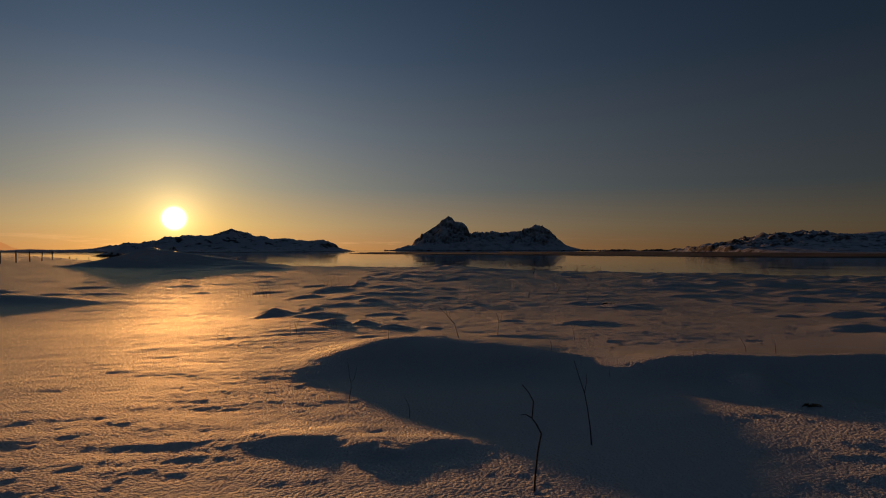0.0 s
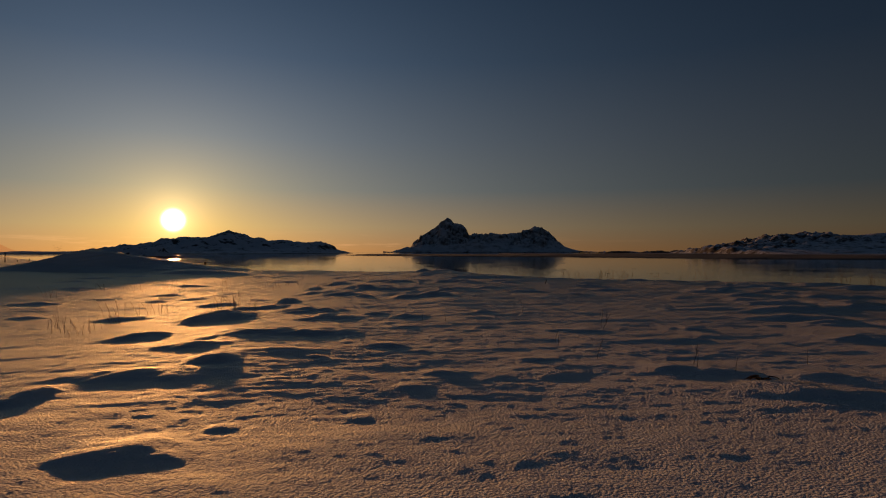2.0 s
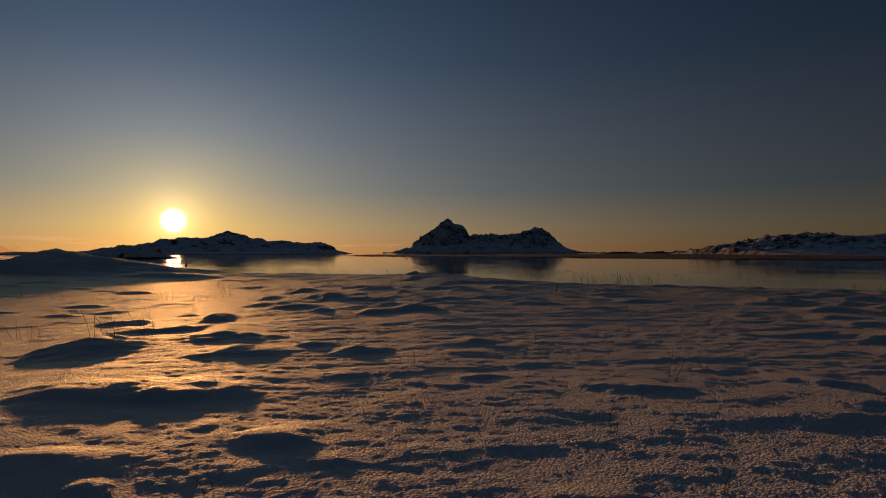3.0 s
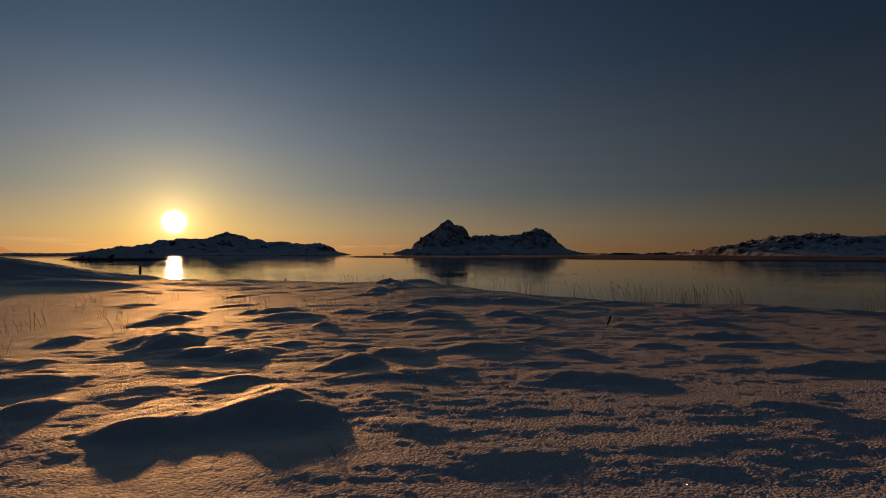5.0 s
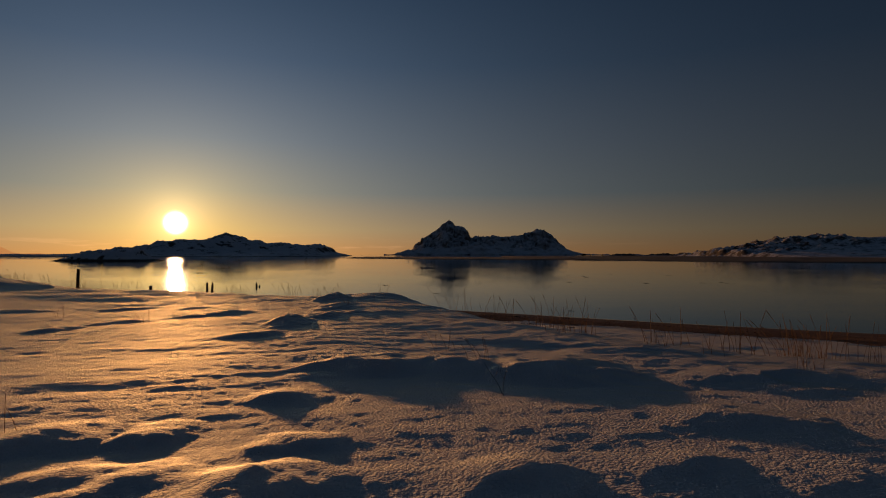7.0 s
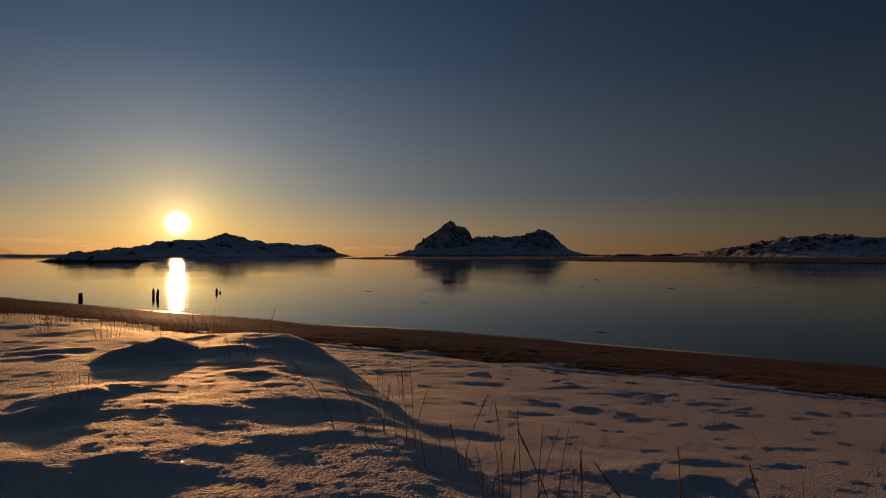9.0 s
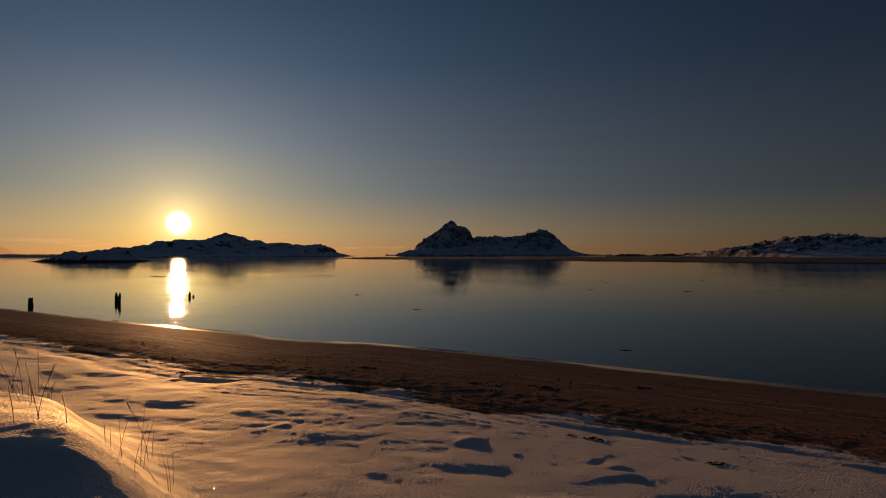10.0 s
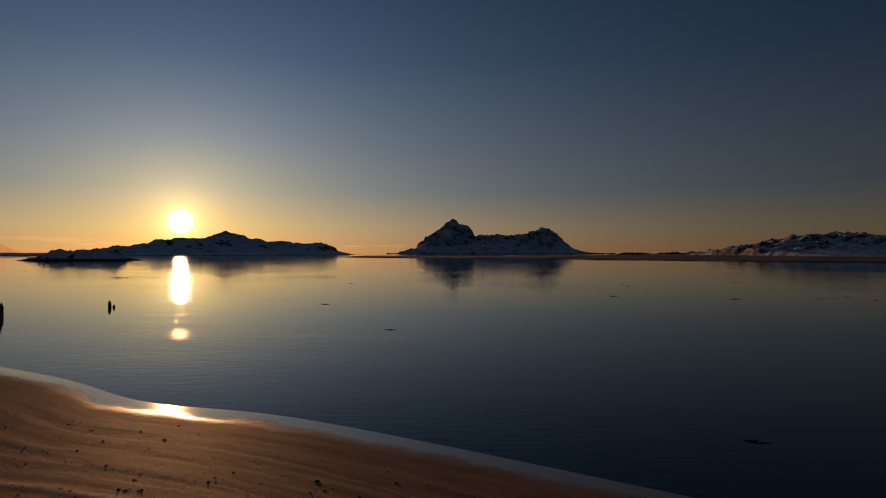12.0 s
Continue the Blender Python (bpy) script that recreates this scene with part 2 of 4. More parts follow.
def sea_water():
    m, n = material("sea_water")
    pos = n.add("ShaderNodeNewGeometry").outputs["Position"]
    ripple = n.noise(n.scaled(pos, 0.5, 1.5, 1), 4.0, 4, 0.5)
    patch = n.noise(pos, 0.07, 3, 0.5)
    swell = n.noise(n.scaled(pos, 0.15, 0.5, 1), 0.9, 2, 0.4)
    b1 = n.add("ShaderNodeBump", {"Height": ripple, "Strength": n.math("MULTIPLY", n.math("SUBTRACT", patch, 0.3, clamp=True), 1.0), "Distance": 0.014})
    b2 = n.add("ShaderNodeBump", {"Height": swell, "Strength": 0.14, "Distance": 0.04, "Normal": b1.outputs[0]})
    col = n.ramp(patch, [(0.3, (0.008, 0.026, 0.022)), (0.7, (0.012, 0.034, 0.028))])
    # long streaks where a breath of wind dulls the mirror
    breeze = n.noise(n.scaled(pos, 0.035, 0.28, 1), 1.0, 5, 0.6)
    dull = n.add("ShaderNodeMapRange", {"Value": breeze, "From Min": 0.5, "From Max": 0.64, "To Min": 0.015, "To Max": 0.06}).outputs[0]
    p = n.add("ShaderNodeBsdfPrincipled", {"Base Color": col, "Roughness": dull, "IOR": 1.33, "Normal": b2.outputs[0]})
    finish(n, p.outputs[0])
    return m


def snowy_rock(name, amount, scale, tide=0.5, soft=0.05):
    # snow lying on dark rock, bare where it is steep, black weed along the tide line
    m, n = material(name)
    geo = n.add("ShaderNodeNewGeometry")
    pos = geo.outputs["Position"]
    up = n.add("ShaderNodeSeparateXYZ", {0: geo.outputs["Normal"]}).outputs["Z"]
    z = n.add("ShaderNodeSeparateXYZ", {0: pos}).outputs["Z"]
    spots = n.noise(pos, scale, 6, 0.65)
    lie = n.math("ADD", n.math("MULTIPLY", up, 0.6), spots)
    fac = n.add("ShaderNodeMapRange", {"Value": lie, "From Min": amount - soft, "From Max": amount + soft}).outputs[0]
    high = n.add("ShaderNodeMapRange", {"Value": n.math("ADD", z, n.math("MULTIPLY", spots, 0.5)), "From Min": tide, "From Max": tide + 0.3}).outputs[0]
    fac = n.math("MULTIPLY", fac, high)
    rock = n.ramp(n.noise(pos, scale * 3, 5), [(0.3, (0.035, 0.031, 0.028)), (0.7, (0.12, 0.10, 0.085))])
    snow = n.ramp(n.noise(pos, scale * 0.5, 4), [(0.3, (0.74, 0.76, 0.82)), (0.7, (0.85, 0.86, 0.9))])
    p = n.add("ShaderNodeBsdfPrincipled", {"Base Color": n.mix(fac, rock, snow), "Roughness": 0.8})
    finish(n, p.outputs[0])
    return m


M_GROUND, M_WATER = snow_and_sand(), sea_water()
M_HILL = snowy_rock("snowy_hill", 0.98, 0.06)
M_BROW = snowy_rock("rocky_brow", 1.03, 0.16, 0.5, 0.07)
M_MOUNTAIN = snowy_rock("snowy_mountain", 0.92, 0.04, 1.0, 0.16)
M_SHORE = snowy_rock("snowy_shore", 0.86, 0.12, 0.95)

# ---- the ground: snowfield, dune edge, beach and sea bed in one sheet ----
# snow mounds heaped on tufts, by stretch of the field: x, y, half width, height
MOUNDS_A = [
    (-0.3, 2.81, 0.56, 0.029), (2.1, 3.95, 0.14, 0.045), (-0.43, 5.59, 0.08, 0.012), (1.69, 6.01, 0.11, 0.012), (-0.71, 6.14, 0.18, 0.014), (0.81, 6.32, 0.36, 0.028),
    (-0.57, 7.09, 0.17, 0.038), (-0.12, 7.22, 0.13, 0.016), (-0.97, 7.44, 0.15, 0.036), (-1.39, 7.44, 0.21, 0.041), (1.82, 7.64, 0.39, 0.044), (0.85, 8, 0.19, 0.022),
    (-0.63, 8.34, 0.09, 0.024), (-1.83, 8.68, 0.37, 0.073), (0.97, 9.01, 0.08, 0.012), (-0.88, 9.11, 0.26, 0.031), (-2.69, 9.54, 0.32, 0.089), (-0.62, 9.56, 0.08, 0.013),
    (0.08, 9.81, 0.1, 0.013), (-2.3, 10.37, 0.19, 0.055), (3.05, 10.38, 0.43, 0.038), (0.36, 10.56, 0.13, 0.014),
]
MOUNDS_B = [
    (3.6, 10.95, 0.29, 0.017), (-1.9, 11.01, 0.52, 0.045), (0.66, 11.08, 0.22, 0.018), (2.62, 11.24, 0.46, 0.041), (-1.49, 11.6, 0.21, 0.043), (1.47, 11.68, 0.2, 0.015),
    (-0.56, 11.74, 0.09, 0.018), (-0.85, 12, 0.25, 0.012), (0.02, 12.44, 0.21, 0.026), (-1.98, 12.51, 0.4, 0.042), (3.13, 12.76, 0.31, 0.021), (-0.78, 13.42, 0.4, 0.035),
    (-1.26, 13.43, 0.76, 0.056), (2.31, 13.57, 0.4, 0.031), (-3.18, 13.58, 0.36, 0.062), (3.64, 13.77, 0.29, 0.018), (1.14, 13.91, 0.22, 0.017), (0.06, 14, 0.18, 0.013),
    (-1.14, 15.06, 0.37, 0.047), (0.11, 15.15, 0.28, 0.037), (-0.43, 15.53, 0.18, 0.037), (-2.89, 15.64, 0.45, 0.125),
]
MOUNDS_C = [
    (1.3, 15.67, 0.3, 0.023), (5.07, 16.04, 0.69, 0.027), (-1.7, 16.22, 0.62, 0.053), (-4.8, 16.38, 0.38, 0.064), (-2.65, 17.25, 0.34, 0.055), (5.14, 17.86, 0.2, 0.022),
    (1.17, 18.45, 0.23, 0.015), (-2.56, 18.45, 0.22, 0.077), (-3.99, 18.48, 0.35, 0.063), (-0.03, 18.63, 0.37, 0.053), (0.4, 18.81, 0.32, 0.061), (3.39, 18.88, 0.25, 0.017),
    (-1.08, 18.98, 0.17, 0.035), (2.55, 19.6, 0.48, 0.041), (-0.07, 19.62, 0.18, 0.017), (1.02, 19.69, 0.39, 0.031), (-1.72, 19.76, 0.39, 0.057), (1.45, 19.93, 0.16, 0.012),
    (4.45, 20.09, 0.42, 0.037), (2.12, 20.17, 0.12, 0.012), (0.66, 20.2, 0.15, 0.049), (-2.57, 20.57, 0.19, 0.049),
]
MOUNDS_D = [
    (-2.17, 20.59, 0.2, 0.023), (1.05, 20.66, 0.27, 0.033), (-0.4, 20.74, 0.27, 0.058), (2.58, 20.77, 0.13, 0.012), (-0.75, 20.83, 0.35, 0.054), (1.69, 20.95, 0.29, 0.027),
    (0.61, 21.01, 0.16, 0.02), (4.34, 21.11, 0.38, 0.029), (3.38, 21.13, 0.24, 0.024), (-0.13, 21.23, 0.15, 0.021), (2.28, 21.36, 0.15, 0.012), (-1.37, 21.43, 0.24, 0.077),
    (-1.65, 21.63, 0.29, 0.036), (4.29, 21.8, 0.42, 0.043), (-2.82, 22.13, 0.22, 0.06), (-0.99, 22.26, 0.16, 0.027), (0, 22.44, 0.11, 0.03), (-1.7, 22.47, 0.14, 0.022),
    (3.56, 22.54, 0.15, 0.019), (1.32, 22.69, 0.3, 0.056), (4.62, 22.88, 0.31, 0.028), (2.38, 23.09, 0.21, 0.036),
]
MOUNDS_E = [
    (1.17, 23.55, 0.3, 0.066), (-0.69, 23.55, 0.39, 0.061), (0.71, 23.62, 0.34, 0.067), (-2.42, 23.73, 0.43, 0.064), (2.18, 23.79, 0.29, 0.029), (2.93, 23.97, 0.17, 0.012),
    (1.27, 24.26, 0.22, 0.019), (-0.01, 24.38, 0.26, 0.039), (0.5, 24.45, 0.18, 0.035), (3.41, 24.65, 0.4, 0.039), (-1.18, 24.72, 0.37, 0.074), (-1.46, 24.82, 0.37, 0.064),
    (-2.8, 24.95, 0.23, 0.063), (-3.1, 25.17, 0.21, 0.058), (0.95, 25.19, 0.21, 0.032), (5.32, 25.52, 0.34, 0.031), (1.01, 25.81, 0.24, 0.017), (2.73, 25.98, 0.55, 0.091), (2.18, 26.1, 0.45, 0.088),
    (4.27, 25.99, 0.67, 0.035), (1.63, 26.15, 0.65, 0.082), (3.85, 27.18, 0.37, 0.018), (3.25, 27.48, 0.34, 0.027),
]
MOUNDS_F = [
    (-0.19, 28.1, 0.34, 0.045), (-0.07, 29.3, 0.26, 0.091), (0.24, 30.06, 0.28, 0.045), (1.05, 30.54, 0.1, 0.012), (0.11, 31.54, 0.31, 0.063), (0.99, 32.48, 0.3, 0.019),
    (-0.28, 33.48, 0.29, 0.097), (0.49, 33.58, 0.43, 0.034), (-1.6, 34.01, 0.37, 0.043), (0.65, 30.4, 0.14, 0.022), (4.28, 32.61, 0.52, 0.04), (-0.21, 33.3, 0.23, 0.045),
    (-1.2, 33.5, 0.16, 0.023), (-1.9, 34.25, 0.24, 0.022),
]
MOUNDS = MOUNDS_A + MOUNDS_B + MOUNDS_C + MOUNDS_D + MOUNDS_E + MOUNDS_F


def shore_y(x):
    # where the water's edge lies
    bend = np.clip(x + 14, -31, 0)
    return 47.5 - 0.58 * x + 0.012 * bend ** 2 - 0.67 * np.minimum(x + 45, 0) + 0.2 * np.sin(x * 0.35 + 1) - 0.55 * np.exp(-((x + 1.6) / 1.7) ** 2)


def inland(x, y):
    return 0.865 * (shore_y(x) - y)


def lip(x, y):
    # how far inland the dune's edge stands
    return 9.4 + 0.85 * np.clip(x + 0.5, 0, 4.7) + 1.1 * smooth(1.5, 3.0, x) + 0.3 * np.sin(y * 0.9 + x)


def relief(x, y):
    u = inland(x, y)
    crest = lip(x, y)
    z = 0.082 * np.clip(u, -15, 5.0) + 0.05 * np.clip(u - 6.6, 0, 4)
    z = z + smooth(-1.1, 0.6, u - crest) * 0.60 + smooth(-0.7, 2.0, u - crest) * 0.21
    land = smooth(5.5, 8.0, u)
    # a shallow hollow across the field
    far = 11.5 + 3.5 * (1 - smooth(-0.5, 1.0, x))
    z = z - land * 0.09 * smooth(6.5, 10.5, y) * (1 - smooth(far, far + 9.5, y)) + 0.02 * (1 - smooth(4.5, 8.0, y))
    top = smooth(-0.5, 3.0, u - crest)
    # broad swells, then wind-ribbed drifts
    z = z + land * 0.012 * fbm(x * 0.11 + 3, y * 0.16, 2, 5)
    z = z + top * 0.006 * fbm(x * 0.55, y * 1.0 + 7, 2, 11, 0.38)
    z = z + land * 0.0012 * fbm(x * 2.2, y * 3.0, 2, 21)
    # thin wind streaks
    z = z + top * 0.0025 * fbm(x * 0.8 + 0.3 * y, y * 5.0 - 0.8 * x, 3, 23)
    # tussocks under the snow behind the dune's edge
    rim = smooth(-0.8, 0.6, u - crest) * (1 - smooth(2.5, 5.5, u - crest))
    z = z + rim * 0.022 * fbm(x * 0.8 + 5, y * 1.1, 4, 45, 0.5)
    # a low rim of drift along the grassy edge
    z = z + 0.045 * np.exp(-((u - crest - 0.35) / 0.45) ** 2) * smooth(3.0, 4.6, x) * (1 + 0.4 * fbm(x * 1.1, y * 1.1, 3, 46))
    # the field falls away on the sunward side
    z = z - smooth(-1.0, 1.0, u - crest) * (0.13 + 0.11 * smooth(1.0, 6.0, u - crest)) * smooth(1.8, 8.5, 0.095 * y - x)
    # the great drift at the far end of the dune: a crown, and a wind-ribbed tail that tapers to the field
    ax, ay = (x + 20.6) / 10.4, y - 42.2
    s = 0.93 * ax - 0.038 * ay
    d = ay + 0.43 * (x + 20.6) + 0.25 * fbm(x * 0.5, y * 0.5, 2, 47)
    body = np.where(s > 0, np.maximum(1 - s, 0) ** 0.9, np.exp(-(s / 0.32) ** 2))
    # the lee comes down in wind-cut terraces
    edge = -d + 0.35 * fbm(s * 4.0, d * 0.3, 2, 43)
    lee = 1 - 0.22 * smooth(0.3, 0.6, edge) - 0.22 * smooth(1.0, 1.3, edge) - 0.26 * smooth(1.7, 2.1, edge) - 0.30 * smooth(2.4, 3.2, edge)
    flank = np.where(d > 0, np.exp(-(d / 3.2) ** 2), np.maximum(lee, 0))
    rib = fbm(s * 3.0, d * 1.5 + 4, 3, 49, 0.55)
    z = z + 1.30 * body * flank * (1 + 0.03 * rib) + 0.05 * smooth(0.02, 0.2, body) * flank * rib
    z = z + 0.35 * np.exp(-((x + 23.3) / 1.5) ** 2 - ((y - 40.6) / 1.0) ** 2) * (1 + 0.2 * fbm(x * 1.5, y * 1.5, 3, 48))
    lobe = y - 35.9 + 0.12 * (x + 10.8)
    z = z + 0.20 * np.exp(-np.abs((x + 11.4) / 2.2) ** 3) * np.exp(-np.abs(np.where(lobe > 0, lobe / 1.6, lobe / 0.6)) ** 2)
    z = z + 0.18 * np.exp(-((x + 10.6) / 2.1) ** 2 - ((y - 14.3) / 0.6) ** 2)
    # the long hummock across the start of the way
    bow = y - 5.05 + 0.10 * np.abs(x) + 0.05 * fbm(x * 1.3, y * 1.3, 3, 33)
    span = np.exp(-np.abs((x + 0.02) / 1.0) ** 3.2) * (1 + 0.10 * fbm(x * 2.0, y * 1.2, 2, 35))
    z = z + 0.175 * span * np.exp(-np.abs(np.where(bow > 0, bow / 0.75, bow / 0.5)) ** 2)
    bow = y - 4.5 + 0.06 * fbm(x * 1.1, y * 1.3, 3, 37)
    span = smooth(0.9, 1.7, x) * (1 - smooth(3.4, 5.2, x)) * (1 + 0.2 * fbm(x * 1.4, y * 1.2, 2, 39))
    z = z + 0.115 * span * np.exp(-np.abs(np.where(bow > 0, bow / 0.6, bow / 0.35)) ** 2)
    # heaped lobes along the dune's edge
    z = z + 0.18 * np.exp(-np.abs((x - 0.95) / 1.0) ** 3 - np.abs((y - 34.3 + 0.35 * (x - 0.95)) / 0.6) ** 2)
    # wind ridges on the lower snow
    z = z + land * (1 - top) * 0.022 * fbm((x * 0.83 - y * 0.55) * 0.45 + 3, u * 1.5, 3, 63, 0.45)
    # trodden and driven snow above the sand
    track = smooth(5.1, 5.8, u) * (1 - smooth(6.1, 7.4, u))
    z = z + track * (0.012 * fbm((x * 0.83 - y * 0.55) * 0.7, u * 7.0, 4, 65, 0.6) - 0.004 * np.maximum(fbm(x * 9, y * 9, 3, 69, 0.6), 0))
    z = z + land * (1 - top) * 0.009 * fbm(x * 1.3 + 9, y * 2.1, 3, 64, 0.5) + 0.045 * smooth(6.2, 6.7, u + 0.25 * fbm(x * 0.7, y * 0.7, 2, 66)) * (1 - smooth(6.7, 9.0, u))
    # sand: low ribs, a wrack line, pocks on the upper beach
    sandy = (1 - smooth(5.2, 6.4, u)) * smooth(0.3, 1.5, u)
    z = z + sandy * 0.006 * fbm((x * 0.83 - y * 0.55) * 0.5, u * 5.0, 3, 61)
    z = z + sandy * smooth(3.6, 4.8, u) * 0.005 * fbm(x * 9, y * 9, 3, 67, 0.65)
    z = z + sandy * 0.010 * np.exp(-((u + 0.12 * fbm(x * 0.8, y * 0.8, 3, 68) - 3.3) / 0.07) ** 2)
    return z


def spaced(lo, hi, fine, far, growth, reach=0.0, then=1.15):
    # even spacing between lo and hi, wider and wider out to far on both sides, faster past reach
    mid = np.arange(lo, hi + fine / 2, fine)
    out, step, v = [], fine, hi
    while v < far:
        step *= growth if not reach or v < reach else then
        v += step
        out.append(v)
    tail = np.array(out)
    return np.concatenate([lo - (tail[::-1] - hi), mid, tail])


# lumps on the lower snow, and the footprints that cross it
LUMPS = [(2.95, 37.33, 0.13), (3.37, 36.93, 0.06), (4.19, 36.56, 0.12), (4.04, 36.72, 0.11), (4.24, 36.33, 0.09), (0.94, 37.81, 0.12),
         (1.91, 36.23, 0.05), (-1.12, 40.13, 0.08), (-1.49, 40.57, 0.11), (-2.45, 41.06, 0.08), (0.89, 39.74, 0.06)]
PRINTS = [(4.14, 34.91), (3.22, 34.44), (3.34, 34.16), (3.59, 34.62), (3.77, 34.62), (4.15, 33.97), (4.02, 33.3), (4.21, 33.17), (4.52, 32.95),
          (4.92, 33.12), (4.22, 34.4), (4.87, 34.21), (4.38, 33.6), (4.77, 33.31), (5.59, 33.36), (5.72, 33.64), (5.29, 32.9)]


def window(X, Y, cx, cy, rx, ry):
    # the rows and columns of the sheet round a place
    c, d = np.searchsorted(Y[:, 0], [cy - ry, cy + ry])
    a, b = np.searchsorted(X[min((c + d) // 2, len(X) - 1)], [cx - rx, cx + rx])
    return slice(c, d), slice(a, b)


def side_mounds():
    # the same drifts go on to both sides of the way
    rnd, out = random.Random(8), []
    while len(out) < 380:
        x, y = rnd.uniform(-16, 20), rnd.uniform(3, 34)
        off = x - 0.095 * y
        if -4.2 < off < 4.0 or (off < 0 and (y < 16 or rnd.random() < 0.8)) or inland(x, y) < lip(x, y) + 0.5:
            continue
        w = rnd.uniform(0.16, 0.6)
        out.append((x, y, w, w * rnd.uniform(0.06, 0.14)))
    return out


def clods():
    # crumbs of blown crust round the mounds
    rnd, out = random.Random(12), []
    for mx, my, w, _ in MOUNDS:
        for _ in range(rnd.randrange(1, 5)):
            r = rnd.uniform(0.02, 0.06)
            out.append((mx + rnd.gauss(0, 0.5 + w), my + rnd.gauss(0.1, 0.4), r, r * rnd.uniform(0.06, 0.14)))
    return out


def add_mounds(X, Y, Z):
    rnd = random.Random(4)
    heap, swell = np.zeros_like(Z), np.zeros_like(Z)
    rise = math.tan(SUN_EL)
    for mx, my, w, h in MOUNDS + side_mounds():
        # the snow climbs gently again beyond each mound's lee
        reach = h / rise
        cx, cy = mx - reach * math.sin(SUN_AZ), my - reach * math.cos(SUN_AZ)
        fall = 0.5 * h / 0.022
        win = window(X, Y, cx, cy, 3.0 * w + 0.8 + 1.1 * fall, 2 * fall + 0.4)
        dx, dy = X[win] - cx, Y[win] - cy
        if not dx.size:
            continue
        p = (dx * math.cos(SUN_AZ) - dy * math.sin(SUN_AZ)) / (1.2 * w + 0.1)
        q = dx * math.sin(SUN_AZ) + dy * math.cos(SUN_AZ)
        q = np.where(q > 0, q / (0.55 * reach + 0.1), q / fall)
        swell[win] = (swell[win] ** 3 + (0.5 * h * np.exp(-p * p - q * q)) ** 3) ** (1 / 3)
    Z += swell
    for mx, my, w, h in MOUNDS + side_mounds() + clods() + [(a, b, r, 0.13 * r) for a, b, r in LUMPS]:
        turn, h = rnd.uniform(-0.22, 0.22), 1.2 * h if 0.1 < w < 0.33 else 0.92 * h
        lee, sunny = max(2.8 * h, 0.05) + 0.06 * w, max(3.8 * h, 0.05) + 0.14 * w
        wide, blunt = 1.3 * w, rnd.uniform(1.2, 2.0)
        win = window(X, Y, mx, my, 1.6 * wide + 0.2 + 0.8 * sunny, 2.2 * sunny + 0.2)
        x, y = X[win], Y[win]
        if not x.size:
            continue
        dx = x - mx + 0.22 * w * fbm(x * 3.1, y * 3.1, 3, 71)
        dy = y - my + min(0.09, 0.22 * w) * fbm(x * 3.4 + 40, y * 3.4, 3, 75)
        p, q = (dx * math.cos(turn) + dy * math.sin(turn)) / wide, dy * math.cos(turn) - dx * math.sin(turn)
        q = np.where(q > 0, q / sunny, q / lee) + 0.35 * p * p
        across = np.maximum(1 - p * p, 0) ** blunt
        along = (1 - smooth(0.0, 1.8, np.sqrt(q * q + 0.03) - 0.17)) * (1 + 0.22 * fbm(x * 6, y * 4, 2, 77))
        heap[win] = (heap[win] ** 3 + (h * across * along) ** 3) ** (1 / 3)
    Z += heap
    for k, (mx, my) in enumerate(PRINTS):
        win = window(X, Y, mx, my, 0.6, 0.6)
        dx, dy = X[win] - mx, Y[win] - my
        turn = -0.35 + 0.5 * math.sin(k * 2.4)
        p, q = (dx * math.cos(turn) + dy * math.sin(turn)) / 0.13, (dy * math.cos(turn) - dx * math.sin(turn)) / 0.06
        r = np.sqrt(p * p + q * q)
        hollow = 1 - smooth(0.0, 1.6, r + 0.45 * fbm(dx * 7, dy * 7, 2, k))
        Z[win] += -0.007 * hollow


